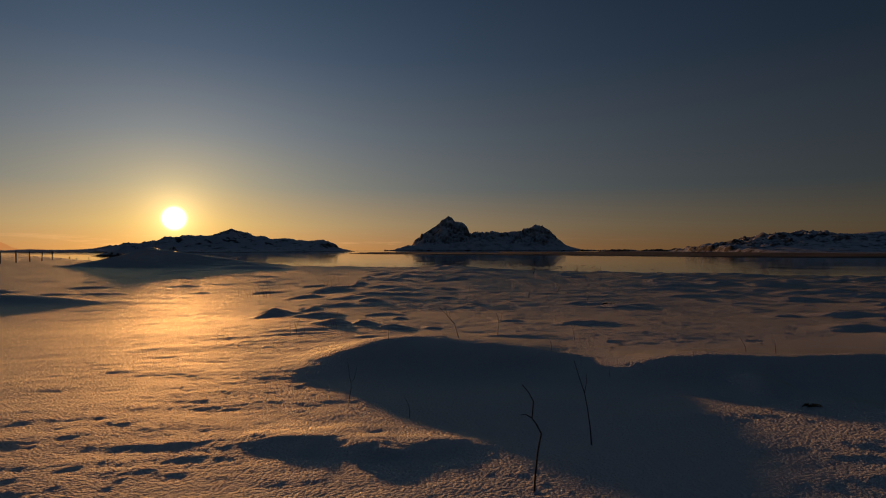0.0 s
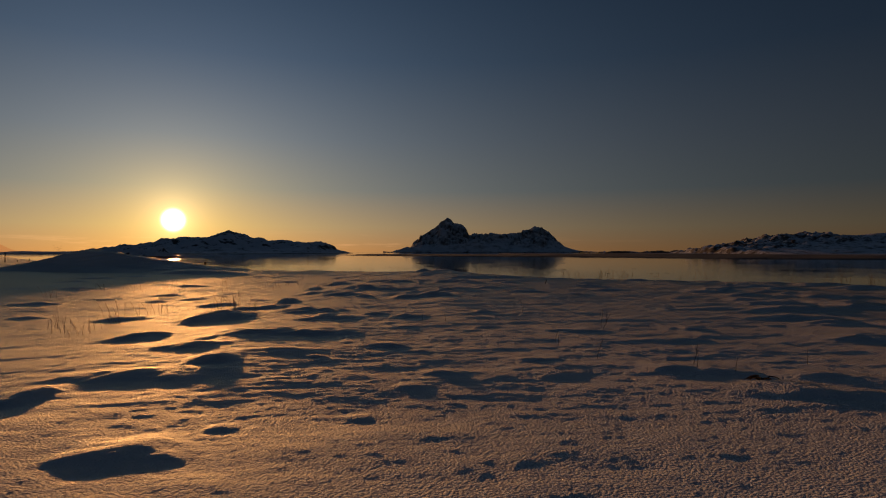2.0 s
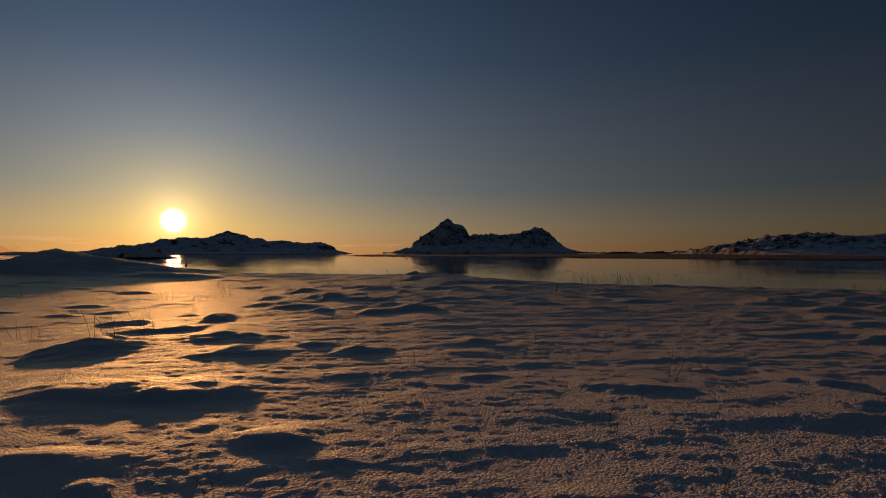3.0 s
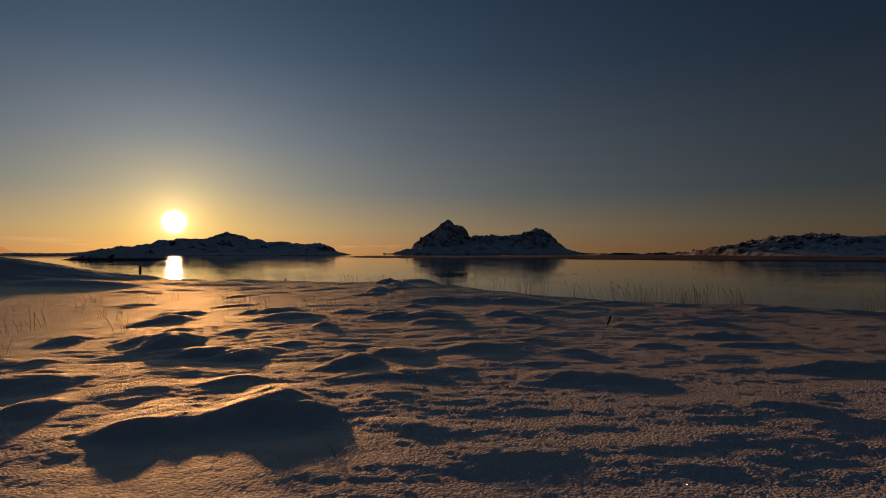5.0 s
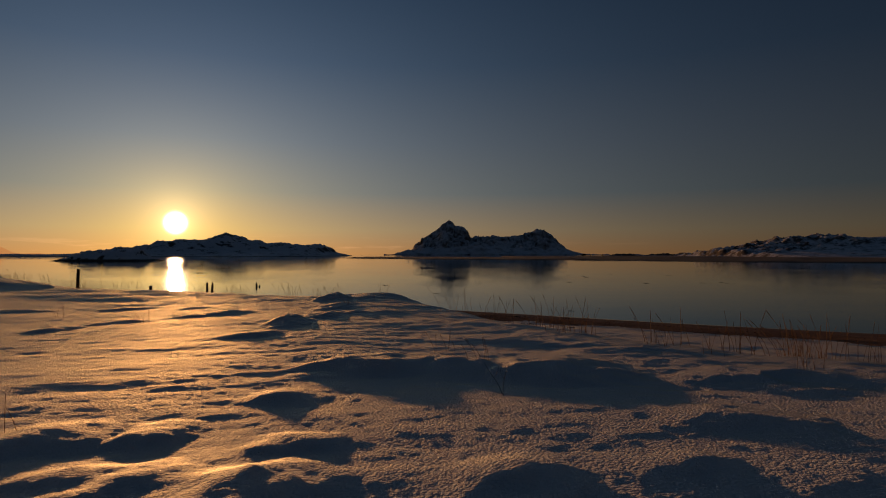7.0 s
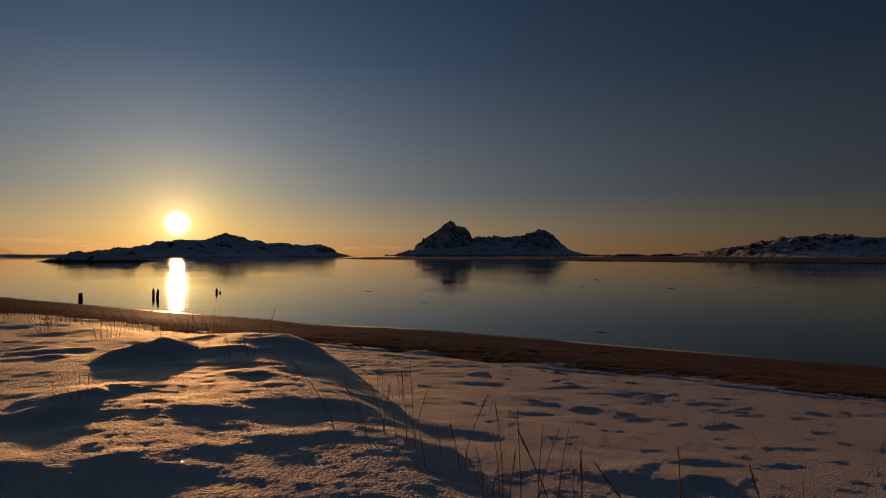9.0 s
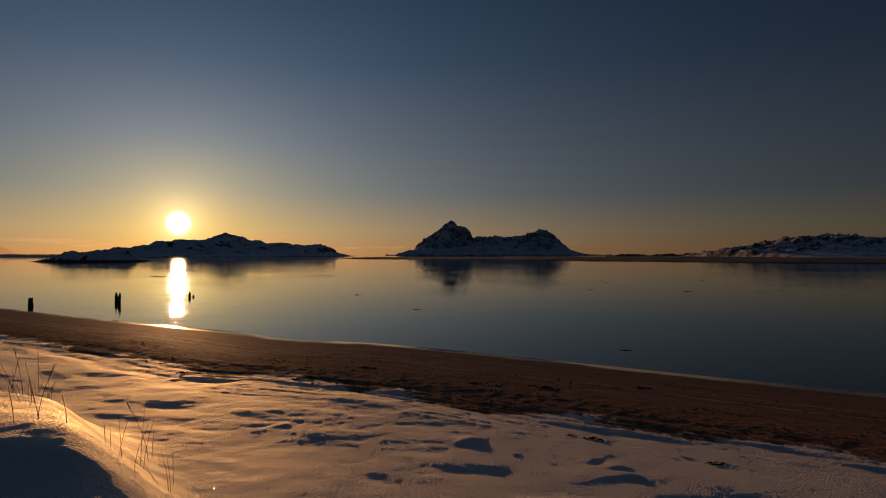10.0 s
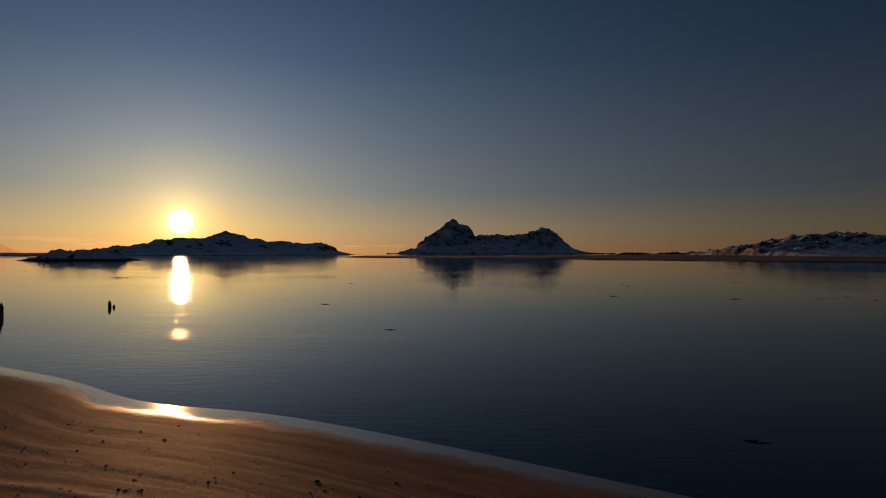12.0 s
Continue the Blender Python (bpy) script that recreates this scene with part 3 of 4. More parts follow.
def build_ground():
    # finest along the strip that the way crosses
    xs = spaced(-1.65, 1.65, 0.017, 4200, 1.02, 15.0)
    ys = spaced(2.0, 33.0, 0.021, 4200, 1.10)
    tail = spaced(33.0, 46.5, 0.032, 4200, 1.06)
    ys = np.concatenate([ys[ys < 32.99], tail[tail > 32.99]])
    X, Y = np.meshgrid(xs, ys)
    X = X + 0.095 * np.clip(Y, 0, 46) - 1.5 * smooth(33.0, 40.0, Y)
    u = inland(X, Y)
    Z = relief(X, Y)
    add_mounds(X, Y, Z)
    crust = (0.8 + 0.2 * smooth(-0.5, 0.6, value_noise(X * 0.7, Y * 0.9, 91))) * smooth(5.7, 6.8, u) * smooth(-14, -5, -np.abs(X - 0.095 * Y))
    crust = crust * (0.85 + 0.15 * smooth(-0.5, 1.5, u - lip(X, Y)))
    near = smooth(-6, -2.5, -np.abs(X - 0.095 * Y))
    Z = Z + crust * (0.0008 * value_noise(X * 24, Y * 24, 93) + near * 0.0012 * np.random.RandomState(5).uniform(-1, 1, Z.shape))
    # wind-pressed ripples between the mounds
    Z = Z + crust * (0.0034 + 0.0018 * smooth(4.5, 8.0, Y)) * fbm(X * 2.2 + 0.5 * Y, Y * 3.6, 5, 95, 0.64)
    Z = np.where(u < -14, -1.2 - np.minimum((-14 - u) * 0.05, 3.0), Z)
    snow = smooth(5.0, 6.4, u - 0.4 * np.exp(-((X - 2.6) / 1.4) ** 2) + 0.35 * fbm(X * 0.9, Y * 0.9, 3, 81))
    wet = 1 - smooth(0.25, 0.75, u + 0.16 * fbm(X * 0.8, Y * 0.8, 4, 83, 0.6))
    ob = new("ground", grid_mesh("ground", X, Y, Z, M_GROUND, {"snow": snow, "wet": wet, "inland": u}))
    tagged(ob, "wind-drifted snowfield falling to a damp brown sand beach", "ground", kind="structure")

    def height(x, y):
        i = int(np.clip(np.searchsorted(Y[:, 0], y), 0, len(Y) - 1))
        j = int(np.clip(np.searchsorted(X[i], x), 0, X.shape[1] - 1))
        return float(Z[i, j])
    return height


ground_at = build_ground()
wm = grid_mesh("water", *np.meshgrid(np.linspace(-4500, 4500, 4), np.linspace(-4500, 4500, 4)), np.zeros((4, 4)), M_WATER)
tagged(new("water", wm), "calm dark sea inlet with faint ripples mirroring the sunset", "water", kind="structure")


# ---- land across the water ----
def landform(name, label, category, x0, x1, y0, y1, nx, ny, shape, mat, kind="structure"):
    X, Y = np.meshgrid(np.linspace(x0, x1, nx), np.linspace(y0, y1, ny))
    ob = new(name, grid_mesh(name, X, Y, shape(X, Y), mat))
    return tagged(ob, label, category, kind=kind)


def ridge(X, Y, knots, y_front, y_crest, y_back, swell=1.2):
    # a land mass whose crest has the given heights, falling to both shores
    top = np.interp(X, [k[0] for k in knots], [k[1] for k in knots], left=-3, right=-3)
    front = np.clip((Y - y_front) / (y_crest - y_front), 0, 1) ** swell
    back = 1 - smooth(y_crest, y_back, Y)
    return top * front * back


MOUNTAIN = [(-152, 1), (-116, 15), (-103, 20), (-96, 34), (-69, 57), (-30, 84), (-3, 108), (15, 117), (30, 111), (40, 99), (56, 100), (69, 95),
            (82, 77), (90, 57), (116, 62), (169, 62), (196, 58), (235, 67), (262, 69), (268, 77), (288, 75), (308, 89), (328, 84), (358, 64),
            (374, 44), (394, 24), (420, 15), (447, 6), (456, 1)]
LOW_ISLE = [(-520, 0), (-483, 3), (-459, 9), (-431, 15), (-422, 14), (-398, 20), (-392, 25), (-371, 25), (-362, 23), (-348, 22), (-334, 25), (-312, 33),
            (-301, 29), (-287, 25), (-271, 22), (-263, 20), (-240, 20), (-216, 16), (-203, 16), (-179, 17), (-172, 15), (-163, 7), (-154, 5),
            (-146, 3), (-136, 0)]
HEADLAND = [(205, 0), (209, 2), (211, 4), (214, 6.4), (221, 6.9), (226, 7.3), (234, 9.8), (238, 9), (254, 12.4), (259, 14), (269, 15), (278, 14.8),
            (283, 14), (290, 17.6), (297, 17.6), (302, 16.2), (324, 15.6), (338, 16.4), (380, 19), (442, 21), (504, 18), (587, 10), (640, 2)]
ISLET = [(-136, -0.4), (-129.4, 1.1), (-124.9, 2.2), (-123, 3.4), (-120.8, 3.7), (-119.3, 3.1), (-116.7, 3.4), (-111.5, 3.6), (-107.8, 3.1), (-107.1, 3.9),
         (-103.7, 3.7), (-103, 2.4), (-98.9, 0.4), (-94, -0.5)]


def mountain(X, Y):
    Z = ridge(X, Y, MOUNTAIN, 1780, 2000, 2250, 0.9)
    rug = fbm(X * 0.03, Y * 0.03, 5, 101, 0.6)
    crag = np.abs(fbm(X * 0.05, Y * 0.03, 4, 105, 0.55))
    off = smooth(0, 25, np.abs(Y - 2000))
    Z = Z + (7 * rug - 12 * crag) * smooth(4, 40, Z) * (0.25 + 0.75 * off)
    low = ridge(X, Y, [(-150, 2), (-110, 16), (-60, 10), (0, 18), (60, 24), (110, 30), (140, 20), (200, 12), (330, 10), (450, 3)], 1740, 1800, 1900)
    return np.maximum(Z, low + 3 * rug) - 1


def low_isle(X, Y):
    Z = ridge(X, Y, LOW_ISLE, 700, 897, 1020, 0.8)
    rug = fbm(X * 0.07, Y * 0.05, 5, 111, 0.6)
    off = smooth(0, 12, np.abs(Y - 897))
    fore = 2.6 * smooth(520, 640, Y) * smooth(-500, -440, X) * (1 - smooth(-210, -150, X))
    return np.maximum(Z + 2.6 * rug * smooth(1, 9, Z) * (0.35 + 0.65 * off), fore + 0.8 * rug) - 0.7


def headland(X, Y):
    Z = ridge(X, Y, HEADLAND, 330, 483, 600, 1.15)
    rug = fbm(X * 0.16, Y * 0.12, 5, 121, 0.62)
    rocky = smooth(0.45, 0.8, np.clip((Y - 330) / 153, 0, 1)) * (1 - smooth(300, 330, X) * 0.7)
    return Z + (1.7 * rug * rocky + 0.15 * rug) * smooth(0.3, 3, Z) - 0.2


def islet(X, Y):
    Z = ridge(X, Y, ISLET, 222, 229, 246, 0.45)
    rug = fbm(X * 0.6, Y * 0.5, 5, 125, 0.65)
    return Z + 0.42 * rug * smooth(0.2, 1.5, Z) - 0.25


def far_shore(X, Y):
    edge = np.interp(X, [-60, -43, 0, 51, 81, 110, 200, 600], [380, 352, 306, 266, 215, 188, 160, 120])
    v = Y - edge + 4 * fbm(X * 0.05, Y * 0.05, 3, 131)
    return (-1.0 + (1.25 + 0.3 * smooth(120, 220, X)) * smooth(-8, 4, v) + 0.25 * smooth(120, 220, X) * smooth(2, 60, v) + 0.22 * fbm(X * 0.06, Y * 0.06, 4, 133) * smooth(0, 20, v)
            - 6 * smooth(180, 260, v) * (X < 60))


def skerries(X, Y):
    line = np.interp(X, [175, 190, 196, 206, 226, 232, 240, 256, 262, 268, 272, 280], [-1, 2.2, 3.4, 3.4, 2.0, 2.6, 3.8, 3.4, 2.2, 5.0, 4.4, -1])
    return line * np.exp(-((Y - 690) / 14) ** 2) + 0.7 * fbm(X * 0.2, Y * 0.2, 4, 141, 0.6) - 0.6


def far_range(X, Y):
    line = np.interp(X, [-3640, -3380, -3140, -3083, -3023, -2964, -2904, -2700, -2400], [11, 42, 70, 74, 58, 30, 12, 9, -2])
    return line * np.exp(-((Y - 4100) / 60) ** 2) + 4 * fbm(X * 0.01, Y * 0.01, 3, 151) - 4


M_ISLET = snowy_rock("snowy_islet", 0.86, 0.5, 0.7)
M_SKERRY = snowy_rock("bare_skerry", 1.15, 0.12, 0.6)
landform("mountain_island", "steep twin-peaked rocky island dusted with snow", "island", -170, 475, 1700, 2270, 260, 110, mountain, M_MOUNTAIN)
landform("low_island", "long low rocky island with patchy snow", "island", -530, -120, 500, 1030, 260, 110, low_isle, M_HILL)
landform("headland", "snow-covered headland with dark boulders along its brow", "hill", 195, 660, 310, 610, 300, 130, headland, M_BROW)
landform("islet", "low snow-capped rock islet in the calm bay", "island", -140, -90, 214, 250, 130, 70, islet, M_ISLET)
landform("far_shore", "flat snowy spit with a dark tide line", "shore", -60, 620, 100, 640, 220, 140, far_shore, M_SHORE)
landform("skerries", "low dark skerries with scraps of snow", "rocks", 170, 290, 640, 740, 130, 50, skerries, M_SKERRY)
landform("backdrop", "distant mountains, their orange haze painted as a glow", "mountains", -3640, -2400, 3900, 4260, 80, 24, far_range, haze_glow())


# ---- loose things ----
M_WOOD = plain("weathered_wood", (0.035, 0.027, 0.02), (0.10, 0.08, 0.06), 18, 0.85)
M_TWIG = plain("dark_twig", (0.018, 0.012, 0.009), (0.05, 0.034, 0.025), 40, 0.7)
M_STRAW = dry_grass("dry_straw", (0.26, 0.15, 0.06), (0.46, 0.30, 0.14), 30)
M_SEED = dry_grass("seed_head", (0.30, 0.17, 0.07), (0.50, 0.32, 0.16), 60)
M_WEED = plain("seaweed", (0.010, 0.008, 0.005), (0.035, 0.022, 0.012), 25, 0.6, 0.5, 0.15)
M_WIRE = plain("rusty_wire", (0.05, 0.03, 0.02), (0.09, 0.06, 0.045), 20, 0.6)
M_ROCK = snowy_rock("boulder_rock", 1.02, 0.5, -5)


def tube(bm, pts, r0, r1, sides=4, cap=True):
    # a tapering rod along a line of points
    rings, n = [], len(pts)
    for i, p in enumerate(pts):
        p = Vector(p)
        d = (Vector(pts[min(i + 1, n - 1)]) - Vector(pts[max(i - 1, 0)])).normalized()
        a = d.cross(Vector((0.3, 1, 0.2))).normalized()
        b = d.cross(a)
        r = r0 + (r1 - r0) * i / (n - 1)
        rings.append([bm.verts.new(p + r * (a * math.cos(k * math.tau / sides) + b * math.sin(k * math.tau / sides))) for k in range(sides)])
    for lo, hi in zip(rings, rings[1:]):
        for k in range(sides):
            bm.faces.new((lo[k], lo[(k + 1) % sides], hi[(k + 1) % sides], hi[k]))
    if cap:
        bm.faces.new(rings[-1])
        bm.faces.new(rings[0][::-1])
    return bm


def mesh_of(name, bm, mat, soft=True):
    bmesh.ops.recalc_face_normals(bm, faces=bm.faces)
    me = bpy.data.meshes.new(name)
    bm.to_mesh(me)
    bm.free()
    me.materials.append(mat)
    if soft:
        me.polygons.foreach_set("use_smooth", [True] * len(me.polygons))
    return me


def part(name, bm, mat, parent, label="", soft=True):
    ob = new(name, mesh_of(name, bm, mat, soft))
    ob.parent = parent
    return tagged(ob, label) if label else ob


def thing(name, x, y, z, label, category, group=""):
    ob = new(name)
    ob.empty_display_size = 0.1
    ob.location = (x, y, z)
    return tagged(ob, label, category, group)


# wooden stakes standing in the shallows
def stake(x, y, height, radius, label, seed, top=0.35):
    rnd = random.Random(seed)
    bm = bmesh.new()
    rings, prev = 7, None
    lean = (rnd.uniform(-0.05, 0.05), rnd.uniform(-0.05, 0.05))
    base = -0.5
    for i in range(rings):
        f = i / (rings - 1)
        z = base + (height - base) * f
        r = radius * (1.0 - 0.15 * f) * (top if i == rings - 1 else 1.0)
        ring = [bm.verts.new((lean[0] * z + r * rnd.uniform(0.82, 1.15) * math.cos(k * math.tau / 9),
                              lean[1] * z + r * rnd.uniform(0.82, 1.15) * math.sin(k * math.tau / 9),
                              z + (rnd.uniform(-0.03, 0.03) if i == rings - 1 else 0))) for k in range(9)]
        if prev:
            for k in range(9):
                bm.faces.new((prev[k], prev[(k + 1) % 9], ring[(k + 1) % 9], ring[k]))
        prev = ring
    bm.faces.new(prev)
    ob = new("mooring_stake", mesh_of("mooring_stake", bm, M_WOOD))
    ob.location = (x, y, 0)
    return tagged(ob, label, "stake", "stakes in the shallows")


stake(-13.7, 61.0, 0.47, 0.08, "dark weathered wooden stake rising from calm water", 1)
stake(-12.9, 59.8, 0.52, 0.08, "dark weathered wooden stake rising from calm water", 2)
stake(-11.5, 64.4, 0.30, 0.08, "short rotten wooden stake stub in calm water", 3)
stake(-11.25, 64.3, 0.12, 0.07, "short rotten wooden stake stub in calm water", 4)
stake(-16.1, 58.3, 0.36, 0.12, "thick sawn post stump at the water's edge", 5, 0.9)


# the tall post at the end of the dune
def shore_post(x, y, top):
    z = ground_at(x, y)
    ob = new("wooden_post", mesh_of("wooden_post", tube(bmesh.new(), [(0, 0, -0.4), (0.01, 0, (top - z) * 0.5), (0.03, 0.01, top - z - 0.03), (0.03, 0.01, top - z)], 0.095, 0.075, 9), M_WOOD, False))
    ob.location = (x, y, z)
    tagged(ob, "thick upright weathered post on the snowy shore", "post")


shore_post(-19.0, 55.7, 1.46)


# the fence along the far end of the field
def fence():
    ob = thing("fence", -42.0, 60.0, ground_at(-42, 60), "old wooden post fence with slack wires on snow", "fence")
    rnd, heads = random.Random(9), []
    for k in range(10):
        f = k / 7
        x, y = -37.0 - 12.0 * f, 50.0 + 30.0 * f
        z = ground_at(x, y)
        lean = rnd.uniform(-0.06, 0.06)
        bm = tube(bmesh.new(), [(0, 0, -0.3), (lean * 0.5, 0, 0.5), (lean, 0, 1.02 + rnd.uniform(-0.08, 0.08))], 0.055, 0.045, 7)
        p = part("post", bm, M_WOOD, ob, soft=False)
        p.location = Vector((x, y, z)) - ob.location
        heads.append(p.location + Vector((lean, 0, 0.9)))
    for h in (0.0, 0.4):
        pts = []
        for a, b in zip(heads, heads[1:]):
            for i in range(4):
                q = a.lerp(b, i / 4)
                pts.append(q - Vector((0, 0, h + 0.06 * math.sin(i / 4 * math.pi))))
        part("wire", tube(bmesh.new(), pts, 0.006, 0.006, 3), M_WIRE, ob)


fence()


# dry stems of last summer's herbs: x, y, height
STEMS_A = [(-0.55, 3.49, 0.26), (-0.19, 3.26, 0.12), (0.14, 5.12, 0.32), (-0.45, 4.91, 0.1), (0.57, 6.32, 0.26), (0.9, 5.0, 0.12), (1.35, 6.12, 0.17), (1.17, 4.21, 0.07), (2.4, 4.75, 0.14), (2.54, 4.57, 0.15), (2.74, 11.39, 0.18),
           (2.73, 14.11, 0.18), (3.77, 11.47, 0.14), (2.69, 11.18, 0.19), (2.01, 11.73, 0.19)]
STEMS_B = [(2.63, 13.93, 0.24), (1.79, 12.49, 0.12), (-0.07, 11.7, 0.08), (2.92, 11.0, 0.12), (2.61, 13.78, 0.22), (1.81, 15.42, 0.2), (1.8, 12.59, 0.15),
           (0.64, 14.44, 0.14), (0.32, 14.59, 0.11), (-0.06, 11.75, 0.07), (2.03, 11.76, 0.08), (1.26, 18.33, 0.06), (0.96, 17.94, 0.07), (1.65, 18.95, 0.08),
           (2.3, 25.16, 0.19), (1.29, 22.73, 0.07), (2.3, 25.21, 0.22), (2.05, 32.23, 0.12), (3.58, 20.74, 0.08)]


def dry_stem(x, y, h, seed):
    rnd = random.Random(seed)
    ob = thing("dry_stem", x, y, ground_at(x, y) - 0.02, "bare dark twiggy stem poking through the snow", "plant", "dry stems in the snow")
    pts, p, d = [], Vector((0, 0, 0)), Vector((rnd.uniform(-0.15, 0.1), rnd.uniform(-0.1, 0.1), 1))
    steps = 7
    for i in range(steps + 1):
        pts.append(p.copy())
        d += Vector((rnd.uniform(-0.3, 0.24), rnd.uniform(-0.15, 0.15), 0))
        if i == 3 and h > 0.3:
            d += Vector((rnd.choice((-0.4, 0.25)), 0, 0))
        p += d.normalized() * (h + 0.02) / steps
    r = 0.0016 + 0.0038 * h
    part("stem", tube(bmesh.new(), pts, r, r * 0.35, 5), M_TWIG, ob)
    for k in range(0 if h < 0.15 else 1 if h < 0.3 else 2):
        i = rnd.randint(3, steps - 1)
        side = Vector((rnd.choice((-1, 1)) * rnd.uniform(0.5, 0.9), rnd.uniform(-0.4, 0.4), rnd.uniform(0.5, 0.9)))
        q = [pts[i], pts[i] + side * h * 0.10, pts[i] + side * h * 0.17 + Vector((0, 0, h * 0.08)), pts[i] + side * h * 0.2 + Vector((0, 0, h * 0.18))]
        part("side_twig", tube(bmesh.new(), q, r * 0.55, r * 0.25, 4), M_TWIG, ob)


for i, (x, y, h) in enumerate(STEMS_A + STEMS_B):
    dry_stem(x, y, h, 100 + i)


def drawn_stem(x, y, line, twig, r):
    # a stem of known bends: sideways and up from its foot
    ob = thing("dry_stem", x, y, ground_at(x, y), "tall bent dark stem standing in shaded snow", "plant", "dry stems in the snow")
    pts = [(0, 0, -0.03)] + [(a, 0.02 * math.sin(9 * b), b) for a, b in line]
    part("stem", tube(bmesh.new(), pts, r, r * 0.4, 6), M_TWIG, ob)
    for q in twig:
        part("side_twig", tube(bmesh.new(), [(a, 0.02 * math.sin(9 * b), b) for a, b in q], r * 0.55, r * 0.25, 4), M_TWIG, ob)


drawn_stem(0.34, 2.24, [(0.004, 0.04), (0.01, 0.09), (0.018, 0.15), (0.03, 0.21), (0.012, 0.245), (-0.006, 0.27), (-0.002, 0.335), (-0.02, 0.37), (-0.045, 0.40)],
           [[(-0.006, 0.27), (-0.03, 0.285), (-0.05, 0.282)]], 0.0042)
drawn_stem(0.69, 2.78, [(-0.003, 0.04), (-0.005, 0.08), (-0.015, 0.16), (-0.03, 0.237), (-0.06, 0.32), (-0.085, 0.395)],
           [[(-0.03, 0.237), (-0.022, 0.29), (-0.026, 0.33)]], 0.0034)


def withered_clump(x, y, size, seed):
    rnd = random.Random(seed)
    ob = thing("withered_clump", x, y, ground_at(x, y), "flattened brown clump of withered leaves in snow", "plant", "withered clumps")
    for k in range(16):
        a, l = rnd.uniform(0, math.tau), size * rnd.uniform(0.5, 1.0)
        c, t = math.cos(a), math.sin(a) * 0.5
        lift = size * rnd.uniform(0.08, 0.28)
        pts = [(0.1 * l * c, 0.1 * l * t, -0.01), (0.4 * l * c, 0.4 * l * t, lift), (0.75 * l * c, 0.75 * l * t, lift * 0.8), (l * c, l * t, lift * 0.2)]
        part("leaf", tube(bmesh.new(), pts, 0.05 * size, 0.002, 4), M_STRAW if k % 2 else M_TWIG, ob)


withered_clump(2.94, 10.66, 0.14, 81)
withered_clump(2.1, 3.42, 0.07, 82)


def bent_stick(x, y, turn):
    ob = thing("broken_stick", x, y, ground_at(x, y), "thick brown broken plant stalk stuck in snow", "stick")
    ob.rotation_euler = (0, 0, turn)
    part("stalk", tube(bmesh.new(), [(0, 0, -0.03), (0.025, 0, 0.05), (0.055, 0.01, 0.105), (0.075, 0.01, 0.11)], 0.008, 0.006, 6), M_TWIG, ob)
    part("snapped_end", tube(bmesh.new(), [(0.062, 0, 0.11), (0.04, -0.01, 0.06), (0.02, -0.015, 0.0)], 0.006, 0.005, 5), M_TWIG, ob)


bent_stick(3.38, 22.59, 0.1)


# lyme grass: stalks with feathery heads
def grass_tuft(seed, count, tall, lean):
    rnd = random.Random(seed)
    ob = thing("grass_tuft", 0, 0, -50 - seed, "thin dry straw-coloured grass stalks standing in snow", "grass", "grass tufts on the dune")
    for k in range(count):
        h = tall * rnd.uniform(0.45, 1.0)
        a, b = lean + rnd.uniform(-0.35, 0.3), rnd.uniform(-0.3, 0.3)
        x0, y0 = rnd.gauss(0, 0.10), rnd.gauss(0, 0.08)
        pts = [(x0 + a * h * f ** 1.7, y0 + b * h * f ** 1.5, -0.03 + (h + 0.03) * f * (1 - 0.10 * abs(a) * f)) for f in (0, 0.25, 0.5, 0.75, 1.0)]
        st = part("stalk", tube(bmesh.new(), pts, 0.0032, 0.0015, 3, False), M_STRAW, ob)
        if rnd.random() < 0.45:
            e, f = Vector(pts[-1]), Vector(pts[-2])
            d = (e - f).normalized()
            bm = bmesh.new()
            spike = [e + d * (i * 0.022 - 0.05) for i in range(6)]
            tube(bm, spike[:4], 0.0012, 0.0030, 5)
            tube(bm, spike[3:], 0.0030, 0.0006, 5)
            for i in range(9):
                c = e + d * (i * 0.012 - 0.05)
                a = i * 2.4
                o = Vector((math.cos(a), math.sin(a), 0)) * 0.006
                tube(bm, [c, c + o + d * 0.026], 0.0013, 0.0004, 3, False)
            part("seed_head", bm, M_SEED, st, "feathery pale seed head")
    return ob


TUFTS = [grass_tuft(1, 7, 0.42, -0.12), grass_tuft(2, 5, 0.34, -0.25), grass_tuft(3, 9, 0.48, 0.05), grass_tuft(4, 4, 0.30, 0.1), grass_tuft(5, 6, 0.38, -0.35)]


